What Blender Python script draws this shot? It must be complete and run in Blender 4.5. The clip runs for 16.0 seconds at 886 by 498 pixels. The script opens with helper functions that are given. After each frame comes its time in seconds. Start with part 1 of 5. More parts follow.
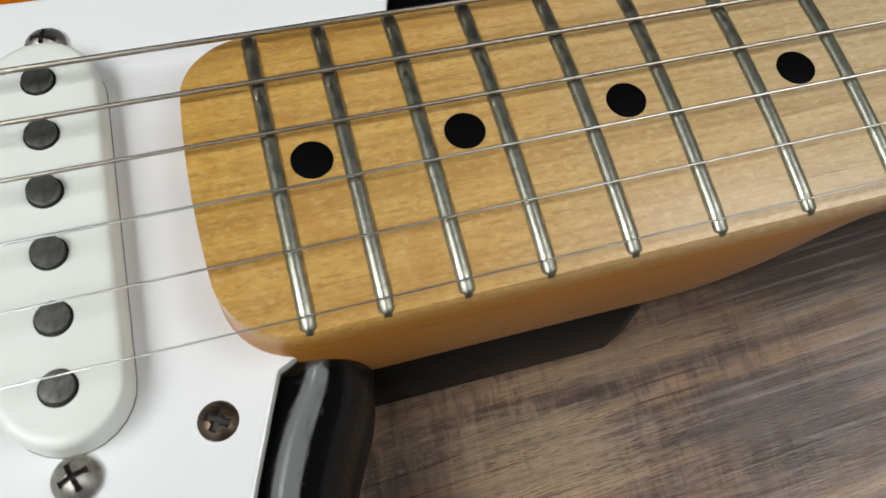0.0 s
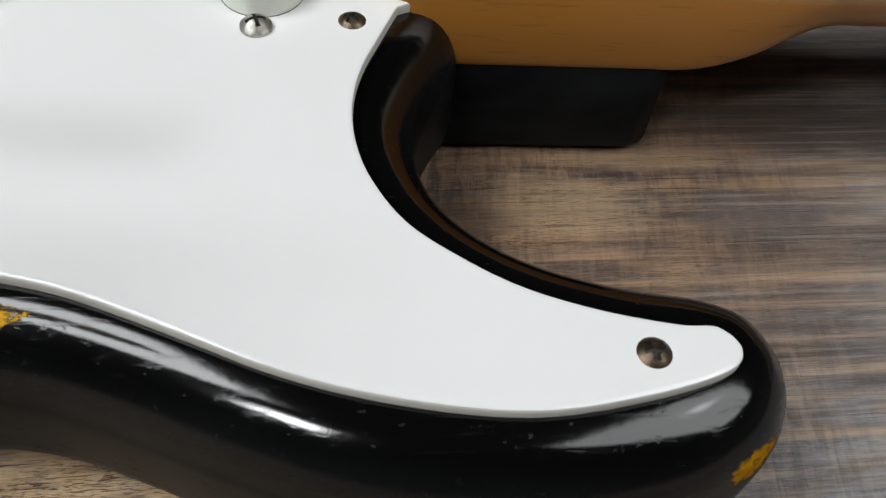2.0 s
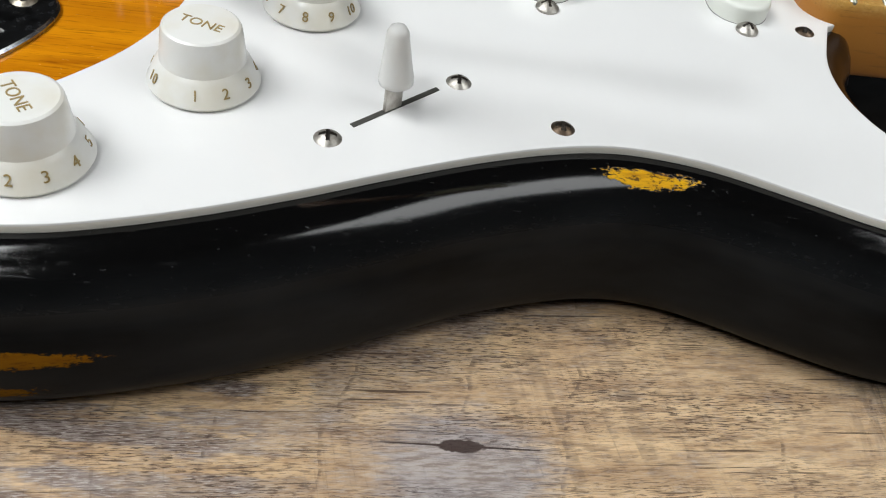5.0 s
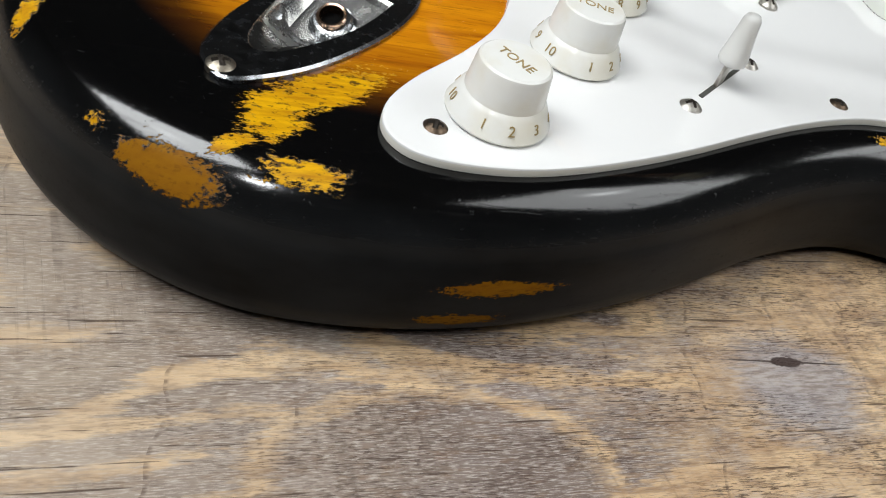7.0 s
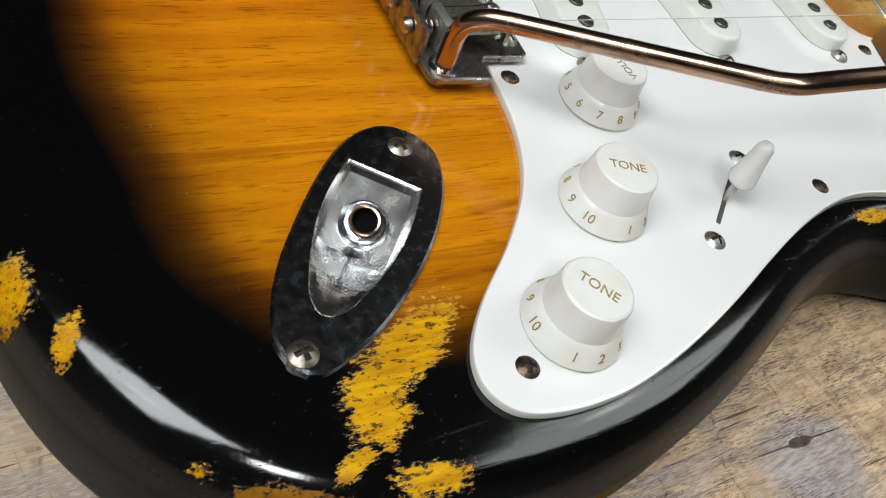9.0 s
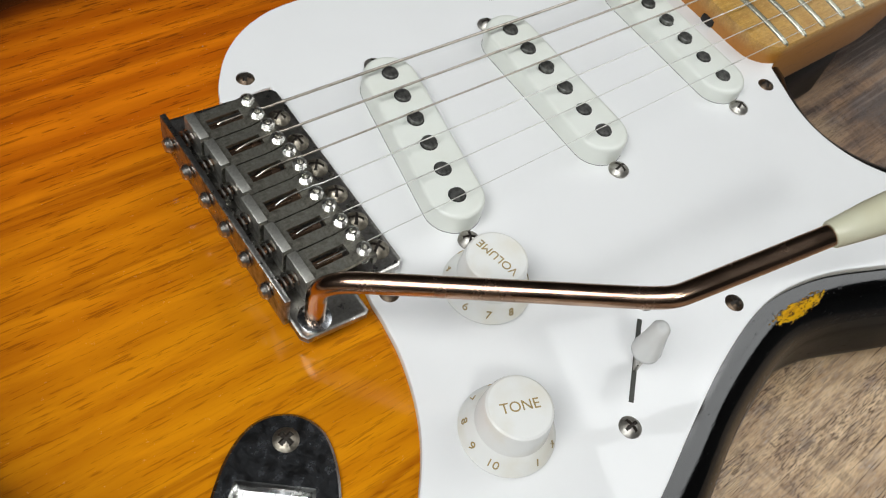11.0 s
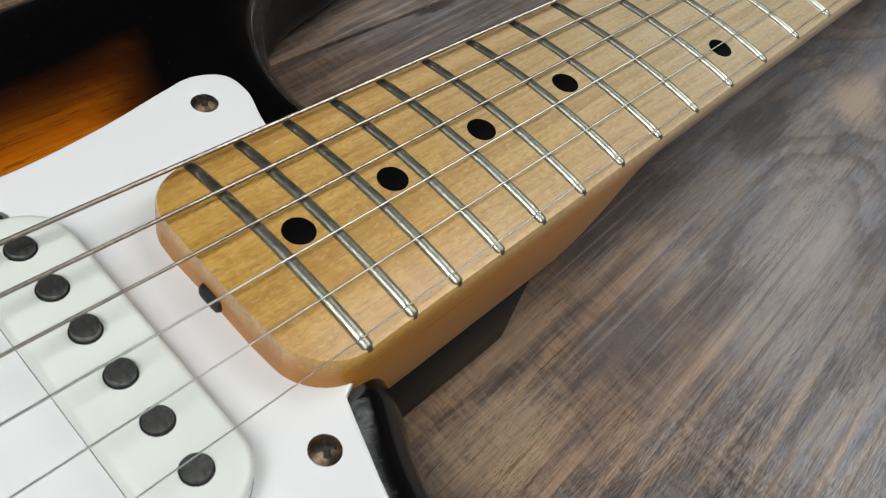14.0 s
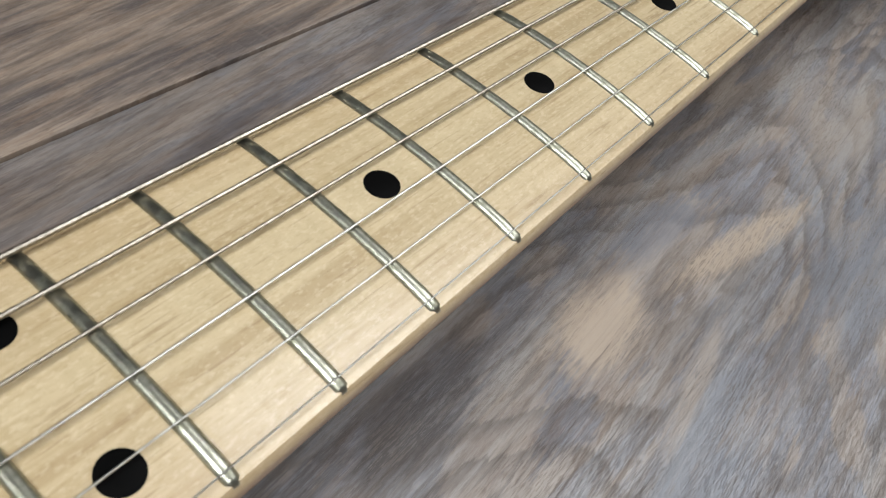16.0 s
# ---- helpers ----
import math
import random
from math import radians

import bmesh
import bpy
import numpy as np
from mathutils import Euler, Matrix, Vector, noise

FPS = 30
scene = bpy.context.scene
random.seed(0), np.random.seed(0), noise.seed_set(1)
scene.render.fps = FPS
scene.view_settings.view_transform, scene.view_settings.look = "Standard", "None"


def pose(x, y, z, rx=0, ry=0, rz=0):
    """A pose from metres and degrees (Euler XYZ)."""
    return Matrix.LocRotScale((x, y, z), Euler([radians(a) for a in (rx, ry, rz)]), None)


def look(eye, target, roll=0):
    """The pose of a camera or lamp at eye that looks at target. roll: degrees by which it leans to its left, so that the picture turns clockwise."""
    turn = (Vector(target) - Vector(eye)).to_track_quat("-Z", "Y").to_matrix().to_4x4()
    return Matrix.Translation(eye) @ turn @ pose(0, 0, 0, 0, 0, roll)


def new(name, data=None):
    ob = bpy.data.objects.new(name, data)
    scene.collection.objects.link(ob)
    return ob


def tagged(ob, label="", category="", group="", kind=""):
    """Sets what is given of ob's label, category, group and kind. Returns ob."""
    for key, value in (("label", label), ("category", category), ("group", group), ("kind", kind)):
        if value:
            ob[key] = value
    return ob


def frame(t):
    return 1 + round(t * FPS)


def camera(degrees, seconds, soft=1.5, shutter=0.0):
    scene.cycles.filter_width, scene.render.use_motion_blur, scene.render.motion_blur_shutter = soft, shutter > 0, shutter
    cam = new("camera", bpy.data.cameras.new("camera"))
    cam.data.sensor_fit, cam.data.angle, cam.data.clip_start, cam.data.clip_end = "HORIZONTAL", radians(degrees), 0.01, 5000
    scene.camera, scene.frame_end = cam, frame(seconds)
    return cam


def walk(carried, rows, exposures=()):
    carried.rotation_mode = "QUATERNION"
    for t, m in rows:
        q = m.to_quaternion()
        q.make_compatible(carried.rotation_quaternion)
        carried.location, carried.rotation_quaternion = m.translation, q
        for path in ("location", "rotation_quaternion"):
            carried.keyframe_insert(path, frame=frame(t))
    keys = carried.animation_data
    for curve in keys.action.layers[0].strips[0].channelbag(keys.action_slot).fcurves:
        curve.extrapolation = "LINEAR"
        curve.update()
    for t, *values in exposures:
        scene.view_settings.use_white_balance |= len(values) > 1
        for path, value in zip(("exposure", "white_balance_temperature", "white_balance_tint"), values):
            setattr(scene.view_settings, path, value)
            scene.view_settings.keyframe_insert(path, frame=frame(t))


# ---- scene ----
cam = camera(54.23, 16.0, soft=1.1)
cam.data.dof.use_dof, cam.data.dof.focus_distance, cam.data.dof.aperture_fstop = True, 0.22, 54.0
PATH = [
    (0, (0.19351, -0.06883, 0.17242), (0.35540, 0.32231, -0.73356), 8.548),
    (0.5, (0.19006, -0.10063, 0.16669), (0.33868, 0.38632, -0.69400), 7.700),
    (1, (0.19096, -0.12985, 0.16814), (0.31746, 0.40406, -0.66789), 7.804),
    (1.5, (0.18745, -0.15716, 0.16987), (0.28735, 0.41238, -0.64599), 7.682),
    (2, (0.18164, -0.18427, 0.16685), (0.26857, 0.41469, -0.62919), 7.749),
    (2.5, (0.16923, -0.20997, 0.16651), (0.24954, 0.42193, -0.60437), 7.800),
    (3, (0.16050, -0.22827, 0.16585), (0.24323, 0.43079, -0.58167), 8.517),
    (3.5, (0.14382, -0.24605, 0.16798), (0.23664, 0.43629, -0.55714), 9.671),
    (4, (0.11611, -0.25882, 0.17126), (0.21967, 0.43374, -0.54263), 10.874),
    (4.5, (0.08365, -0.26414, 0.17331), (0.18512, 0.42970, -0.53963), 10.863),
    (5, (0.04149, -0.26382, 0.17221), (0.16160, 0.43523, -0.53270), 11.685),
    (5.2, (0.02821, -0.26352, 0.17017), (0.15519, 0.43859, -0.53049), 12.025),
    (7.3, (-0.10623, -0.28598, 0.15968), (0.22615, 0.38372, -0.50441), 22.356),
    (7.5, (-0.11256, -0.28074, 0.16029), (0.24283, 0.37669, -0.50416), 23.326),
    (8, (-0.13178, -0.25516, 0.16535), (0.29126, 0.34558, -0.51299), 26.381),
    (8.5, (-0.14305, -0.22489, 0.17942), (0.32515, 0.31531, -0.51985), 27.907),
    (9, (-0.14478, -0.19563, 0.19646), (0.34218, 0.28620, -0.53204), 27.649),
    (9.2, (-0.14338, -0.18402, 0.20687), (0.34453, 0.27531, -0.53539), 27.346),
    (11.3, (-0.06897, -0.13037, 0.25490), (0.37726, 0.24537, -0.55732), 16.143),
    (11.5, (-0.05467, -0.12814, 0.25094), (0.39468, 0.24229, -0.56200), 15.914),
    (12, (-0.02035, -0.11409, 0.24077), (0.44267, 0.24383, -0.57011), 15.937),
    (12.5, (0.01203, -0.09864, 0.23066), (0.50456, 0.25267, -0.56558), 16.606),
    (13, (0.04499, -0.08894, 0.21129), (0.57160, 0.25419, -0.56649), 17.816),
    (13.5, (0.09112, -0.07554, 0.18969), (0.64802, 0.26369, -0.56846), 18.594),
    (14, (0.12237, -0.07402, 0.18119), (0.69913, 0.25669, -0.56579), 19.406),
    (14.5, (0.16205, -0.07028, 0.17737), (0.75305, 0.24709, -0.56425), 20.307),
    (15, (0.20366, -0.07075, 0.17632), (0.80081, 0.24335, -0.56175), 19.839),
    (15.2, (0.22294, -0.06638, 0.17459), (0.82557, 0.23683, -0.56358), 20.158),
    (15.5, (0.25138, -0.06322, 0.16995), (0.86075, 0.22885, -0.56719), 20.986),
    (16, (0.30641, -0.05584, 0.16397), (0.91773, 0.21854, -0.57832), 21.492),
]
walk(cam, [(t, look(eye, target, roll)) for t, eye, target, roll in PATH],
     [(0, -0.56), (1, -0.68), (2, -0.58), (3.5, -0.42), (5.2, -0.46), (7.5, -0.36), (9.2, -0.54), (11.3, -0.72), (12.5, -1.12), (13.5, -0.98), (14.0, -0.56), (14.5, -0.16), (15.2, -0.04), (16, -0.14)])

# ---- light and surroundings ----
world = bpy.data.worlds.new("world")
scene.world = world
world.use_nodes = True
wn = world.node_tree.nodes
sky = wn.new("ShaderNodeTexSky")
sky.sky_type = "NISHITA"
sky.sun_disc = False
sky.sun_elevation, sky.sun_rotation = radians(35), radians(220)
wn["Background"].inputs["Strength"].default_value = 0.06
world.node_tree.links.new(sky.outputs["Color"], wn["Background"].inputs["Color"])

KEY_STRENGTH, SIDE_STRENGTH, TAIL_STRENGTH = 36.0, 4.7, 13.5


# ---- materials ----
class Nodes:
    """A short hand for node materials."""

    def __init__(self, name):
        self.mat = bpy.data.materials.new(name)
        self.mat.use_nodes = True
        self.tree = self.mat.node_tree
        self.bsdf = self.tree.nodes["Principled BSDF"]
        self.tc = self.tree.nodes.new("ShaderNodeTexCoord")

    def link(self, a, b):
        self.tree.links.new(a, b)

    def put(self, socket, value):
        if isinstance(value, bpy.types.NodeSocket):
            self.link(value, socket)
        else:
            socket.default_value = value

    def coords(self, scale=(1, 1, 1), loc=(0, 0, 0), rot=(0, 0, 0), source=None, kind="POINT"):
        m = self.tree.nodes.new("ShaderNodeMapping")
        m.vector_type = kind
        m.inputs["Location"].default_value = loc
        m.inputs["Rotation"].default_value = [radians(a) for a in rot]
        m.inputs["Scale"].default_value = scale
        self.link(source or self.tc.outputs["Object"], m.inputs["Vector"])
        return m.outputs["Vector"]

    def noise(self, vec, scale, detail=4.0, rough=0.55, distort=0.0):
        n = self.tree.nodes.new("ShaderNodeTexNoise")
        self.link(vec, n.inputs["Vector"])
        n.inputs["Scale"].default_value = scale
        n.inputs["Detail"].default_value = detail
        n.inputs["Roughness"].default_value = rough
        n.inputs["Distortion"].default_value = distort
        return n.outputs["Fac"]

    def wave(self, vec, scale, distort=4.0, detail=3.0, dscale=1.0, bands="Y"):
        n = self.tree.nodes.new("ShaderNodeTexWave")
        n.wave_type, n.bands_direction = "BANDS", bands
        self.link(vec, n.inputs["Vector"])
        for key, v in (("Scale", scale), ("Distortion", distort), ("Detail", detail), ("Detail Scale", dscale)):
            n.inputs[key].default_value = v
        return n.outputs["Fac"]

    def ramp(self, fac, *stops):
        n = self.tree.nodes.new("ShaderNodeValToRGB")
        e = n.color_ramp.elements
        while len(e) < len(stops):
            e.new(0.5)
        for el, (p, c) in zip(e, stops):
            el.position = p
            el.color = (c, c, c, 1) if isinstance(c, (int, float)) else (*c, 1)
        self.link(fac, n.inputs["Fac"])
        return n.outputs["Color"]

    def math(self, op, a, b=0.0, clamp=False):
        n = self.tree.nodes.new("ShaderNodeMath")
        n.operation, n.use_clamp = op, clamp
        self.put(n.inputs[0], a)
        self.put(n.inputs[1], b)
        return n.outputs[0]

    def mix(self, fac, a, b, mode="MIX"):
        n = self.tree.nodes.new("ShaderNodeMix")
        n.data_type, n.blend_type = "RGBA", mode
        self.put(n.inputs[0], fac)
        for s, v in ((n.inputs[6], a), (n.inputs[7], b)):
            self.put(s, v if isinstance(v, bpy.types.NodeSocket) else (*v, 1))
        return n.outputs[2]

    def length(self, vec):
        n = self.tree.nodes.new("ShaderNodeVectorMath")
        n.operation = "LENGTH"
        self.link(vec, n.inputs[0])
        return n.outputs["Value"]

    def attribute(self, name):
        n = self.tree.nodes.new("ShaderNodeAttribute")
        n.attribute_name = name
        return n.outputs["Fac"]

    def random(self):
        return self.tree.nodes.new("ShaderNodeObjectInfo").outputs["Random"]

    def bump(self, height, strength=0.2, distance=0.0005):
        n = self.tree.nodes.new("ShaderNodeBump")
        n.inputs["Strength"].default_value = strength
        n.inputs["Distance"].default_value = distance
        self.link(height, n.inputs["Height"])
        self.link(n.outputs["Normal"], self.bsdf.inputs["Normal"])

    def set(self, color=None, rough=None, metal=None, coat=None, coat_rough=None, spec=None, sss=None):
        for key, v in (("Base Color", color), ("Roughness", rough), ("Metallic", metal), ("Coat Weight", coat),
                       ("Coat Roughness", coat_rough), ("Specular IOR Level", spec), ("Subsurface Weight", sss)):
            if v is not None:
                self.put(self.bsdf.inputs[key], (*v, 1) if isinstance(v, tuple) else v)
        return self.mat


def plastic_material(name, color, rough=0.25, tint=(0.72, 0.66, 0.5), amount=0.25, relief=0.04):
    k = Nodes(name)
    stain = k.ramp(k.noise(k.coords(), 45, 5), (0.45, 0.0), (0.8, amount))
    fine = k.noise(k.coords(), 900, 3)
    return_color = k.mix(stain, color, tint)
    k.set(return_color, k.math("ADD", rough - 0.05, k.math("MULTIPLY", fine, 0.1)))
    k.bump(fine, relief, 0.0002)
    return k.mat


def metal_material(name, color, dark, rough=0.3, scale=120, amount=0.8, metal=1.0, relief=0.08):
    k = Nodes(name)
    patch = k.ramp(k.noise(k.coords(), scale, 6, 0.65), (0.38, 0.0), (0.7, amount))
    fine = k.noise(k.coords(), scale * 12, 3)
    k.set(k.mix(patch, color, dark), k.math("ADD", rough, k.math("MULTIPLY", patch, 0.25)), metal)
    k.bump(fine, relief, 0.0002)
    return k.mat


def dull_material(name, color, rough=0.5, scale=300, vary=0.35, spec=0.5):
    k = Nodes(name)
    n = k.noise(k.coords(), scale, 4)
    k.set(k.mix(n, color, tuple(c * (1 - vary) for c in color)), rough, spec=spec)
    k.bump(n, 0.06, 0.0003)
    return k.mat


def finish_material():
    """Two-tone sunburst lacquer with worn patches down to the yellow wood."""
    k = Nodes("sunburst_lacquer")
    p = k.coords()
    edge = k.attribute("edge")
    wob = k.noise(p, 25, 3)
    along = k.coords((6, 60, 60))
    grain = k.noise(along, 6, 6, 0.6, 0.6)
    rings = k.wave(k.coords((2.2, 22, 22), rot=(0, 0, -6)), 1.2, 3.5, 3, 1.6)
    pores = k.ramp(k.noise(k.coords((110, 1500, 1500)), 1.0, 3), (0.57, 0.0), (0.64, 1.0))
    wood = k.mix(k.math("MULTIPLY", rings, 0.45), (0.70, 0.262, 0.005), (0.50, 0.150, 0.003))
    # redder and darker towards the bass side
    spread = k.tree.nodes.new("ShaderNodeSeparateXYZ")
    k.link(p, spread.inputs[0])
    bass = k.ramp(k.math("ADD", k.math("ADD", spread.outputs["Y"], 0.2), k.math("MULTIPLY", k.math("SUBTRACT", k.noise(k.coords((8, 30, 30)), 1.0, 3), 0.5), 0.10)), (0.145, 0.0), (0.27, 1.0))
    wood = k.mix(k.math("MULTIPLY", bass, 0.88), wood, k.mix(rings, (0.68, 0.168, 0.005), (0.46, 0.088, 0.003)))
    wood = k.mix(k.ramp(grain, (0.46, 0.0), (0.70, 0.36)), wood, (0.33, 0.070, 0.003))
    line = k.ramp(k.noise(k.coords((3.5, 75, 75), (1, 2, 3), rot=(0, 0, -4)), 1.0, 4, 0.55, 0.6), (0.54, 0.0), (0.60, 1.0), (0.64, 0.1))
    wood = k.mix(k.math("MULTIPLY", line, 0.5), wood, (0.24, 0.045, 0.003))
    wood = k.mix(k.math("MULTIPLY", pores, k.math("ADD", 0.42, k.math("MULTIPLY", bass, 0.28))), wood, (0.16, 0.035, 0.003))
    reach = k.math("ADD", k.math("MULTIPLY", edge, 10.0), k.math("MULTIPLY", k.math("SUBTRACT", wob, 0.5), 0.1))
    burst = k.ramp(reach, (0.27, 1.0), (0.40, 0.74), (0.55, 0.24), (0.74, 0.0))
    mid = k.mix(burst, wood, (0.05, 0.009, 0.002))
    black = k.mix(k.ramp(burst, (0.45, 0.0), (0.92, 1.0)), mid, (0.0022, 0.0022, 0.0023))
    # worn places: centre, turn about z, half sizes, raggedness
    spots = [((0.1132, -0.1068, 0.0440), -3, (0.0140, 0.0030, 0.0040), 0.55), ((0.2470, -0.1279, 0.0345), 45, (0.0080, 0.005, 0.0036), 0.45),
             ((0.2194, -0.1375, 0.0115), 4, (0.010, 0.008, 0.004), 0.49), ((-0.0611, -0.1182, 0.045), 38, (0.021, 0.0080, 0.006), 0.52),
             ((-0.0748, -0.1301, 0.045), 62, (0.013, 0.0090, 0.006), 0.52), ((-0.0693, -0.1481, 0.0425), -10, (0.0115, 0.0040, 0.008), 0.63),
             ((-0.0835, -0.1412, 0.045), 20, (0.007, 0.003, 0.006), 0.70),
             ((-0.0971, -0.1462, 0.0390), -26, (0.0165, 0.0085, 0.007), 0.48), ((-0.1119, -0.1343, 0.0415), -40, (0.0055, 0.0026, 0.004), 0.8),
             ((-0.1358, -0.0861, 0.037), 75, (0.011, 0.007, 0.010), 0.35), ((-0.1280, -0.1004, 0.041), 62, (0.0085, 0.0032, 0.007), 0.56),
             ((-0.0219, -0.1566, 0.0230), 12, (0.020, 0.009, 0.0035), 0.49), ((-0.0278, -0.1584, 0.0125), 10, (0.013, 0.009, 0.0026), 0.63),
             ((0.1040, 0.1010, 0.045), -15, (0.012, 0.0042, 0.006), 0.63), ((0.1015, 0.0690, 0.045), 14, (0.013, 0.0036, 0.006), 0.70),
             ((0.0762, 0.1245, 0.036), -24, (0.012, 0.005, 0.008), 0.56)]
    rag = k.math("ADD", k.math("SUBTRACT", k.noise(k.coords((70, 150, 150)), 1.0, 3), 0.5),
                 k.math("MULTIPLY", k.math("SUBTRACT", k.noise(k.coords((420, 1000, 900)), 1.0, 5, 0.75), 0.5), 1.5))
    worn = None
    for centre, turn, size, amount in spots:
        d = k.length(k.coords(size, centre, (0, 0, turn), kind="TEXTURE"))
        d = k.math("ADD", d, k.math("ADD", 0.22, k.math("MULTIPLY", rag, 2.2 * amount)))
        m = k.math("MULTIPLY", k.math("SUBTRACT", 1.0, d), 7.0, clamp=True)
        worn = m if worn is None else k.math("MAXIMUM", worn, m)
    stain = k.length(k.coords((0.030, 0.022, 0.012), (-0.0956, -0.1489, 0.033), kind="TEXTURE"))
    stain = k.ramp(k.math("ADD", stain, k.math("MULTIPLY", rag, 0.5)), (0.75, 0.9), (1.25, 0.0))
    bare = k.mix(k.ramp(k.noise(k.coords((90, 520, 520)), 1.0, 5, 0.65), (0.40, 0.0), (0.66, 1.0)), (0.70, 0.372, 0.002), (0.44, 0.190, 0.002))
    place = k.tree.nodes.new("ShaderNodeSeparateXYZ")
    k.link(p, place.inputs[0])
    # brown stain, plus shade painted on the low chips by height
    stain_shade = k.math("MAXIMUM", stain, k.ramp(place.outputs["Z"], (0.030, 0.85), (0.041, 0.0)))
    crumb = k.ramp(k.noise(k.coords((330, 760, 760), (2, 2, 2)), 1.0, 4, 0.7), (0.56, 0.0), (0.62, 0.9))
    bare = k.mix(crumb, bare, (0.055, 0.022, 0.006))
    bare = k.mix(stain_shade, bare, k.mix(k.ramp(place.outputs["Z"], (0.014, 1.0), (0.024, 0.0)), (0.22, 0.088, 0.008), (0.085, 0.036, 0.008)))
    # pin-head chips
    v = k.tree.nodes.new("ShaderNodeTexVoronoi")
    k.link(p, v.inputs["Vector"])
    v.inputs["Scale"].default_value = 75
    pin = k.math("MULTIPLY", k.math("LESS_THAN", k.math("ADD", v.outputs["Distance"], k.math("MULTIPLY", k.noise(p, 700, 3), 0.07)), 0.052),
                 k.math("GREATER_THAN", k.noise(p, 19, 2), 0.52))
    color = k.mix(worn, black, bare)
    color = k.mix(pin, color, (0.30, 0.24, 0.17))
    scratch = k.ramp(k.noise(k.coords((40, 900, 900), rot=(0, 0, 14)), 1.0, 4), (0.60, 0.0), (0.75, 1.0))
    nick = k.ramp(k.noise(k.coords((500, 700, 700), rot=(0, 0, 0)), 1.0, 4, 0.7), (0.62, 0.0), (0.70, 1.0))
    rough = k.math("ADD", k.math("ADD", k.math("ADD", 0.10, k.math("MULTIPLY", nick, 0.22)), k.math("MULTIPLY", worn, 0.4)), k.math("MULTIPLY", scratch, 0.14))
    # sides: reflections held down, their soft sheen painted in as grey
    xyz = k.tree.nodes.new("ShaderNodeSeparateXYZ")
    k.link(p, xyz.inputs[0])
    low_side = k.ramp(xyz.outputs["Z"], (0.032, 1.0), (0.042, 0.0))
    rough = k.math("ADD", rough, k.math("MULTIPLY", low_side, 0.26))
    side_sheen = k.ramp(k.noise(k.coords((18, 18, 40)), 1.0, 4, 0.6), (0.32, 0.005), (0.70, 0.024))
    color = k.mix(k.math("MULTIPLY", low_side, k.math("SUBTRACT", 1.0, worn)), color, k.mix(1.0, side_sheen, (0.92, 1.0, 1.08), "MULTIPLY"))
    k.set(color, rough, spec=k.math("MAXIMUM", 0.03, k.math("SUBTRACT", k.math("SUBTRACT", 0.62, k.math("MULTIPLY", low_side, 0.57)), k.math("MULTIPLY", worn, 0.46))))
    h = k.math("ADD", k.math("MULTIPLY", worn, -0.8), k.math("MULTIPLY", k.noise(p, 420, 5, 0.75), 0.13))
    h = k.math("SUBTRACT", h, k.math("MULTIPLY", k.math("ADD", scratch, k.math("MULTIPLY", nick, 0.4)), 0.08))
    k.bump(h, 0.35, 0.0004)
    return k.mat


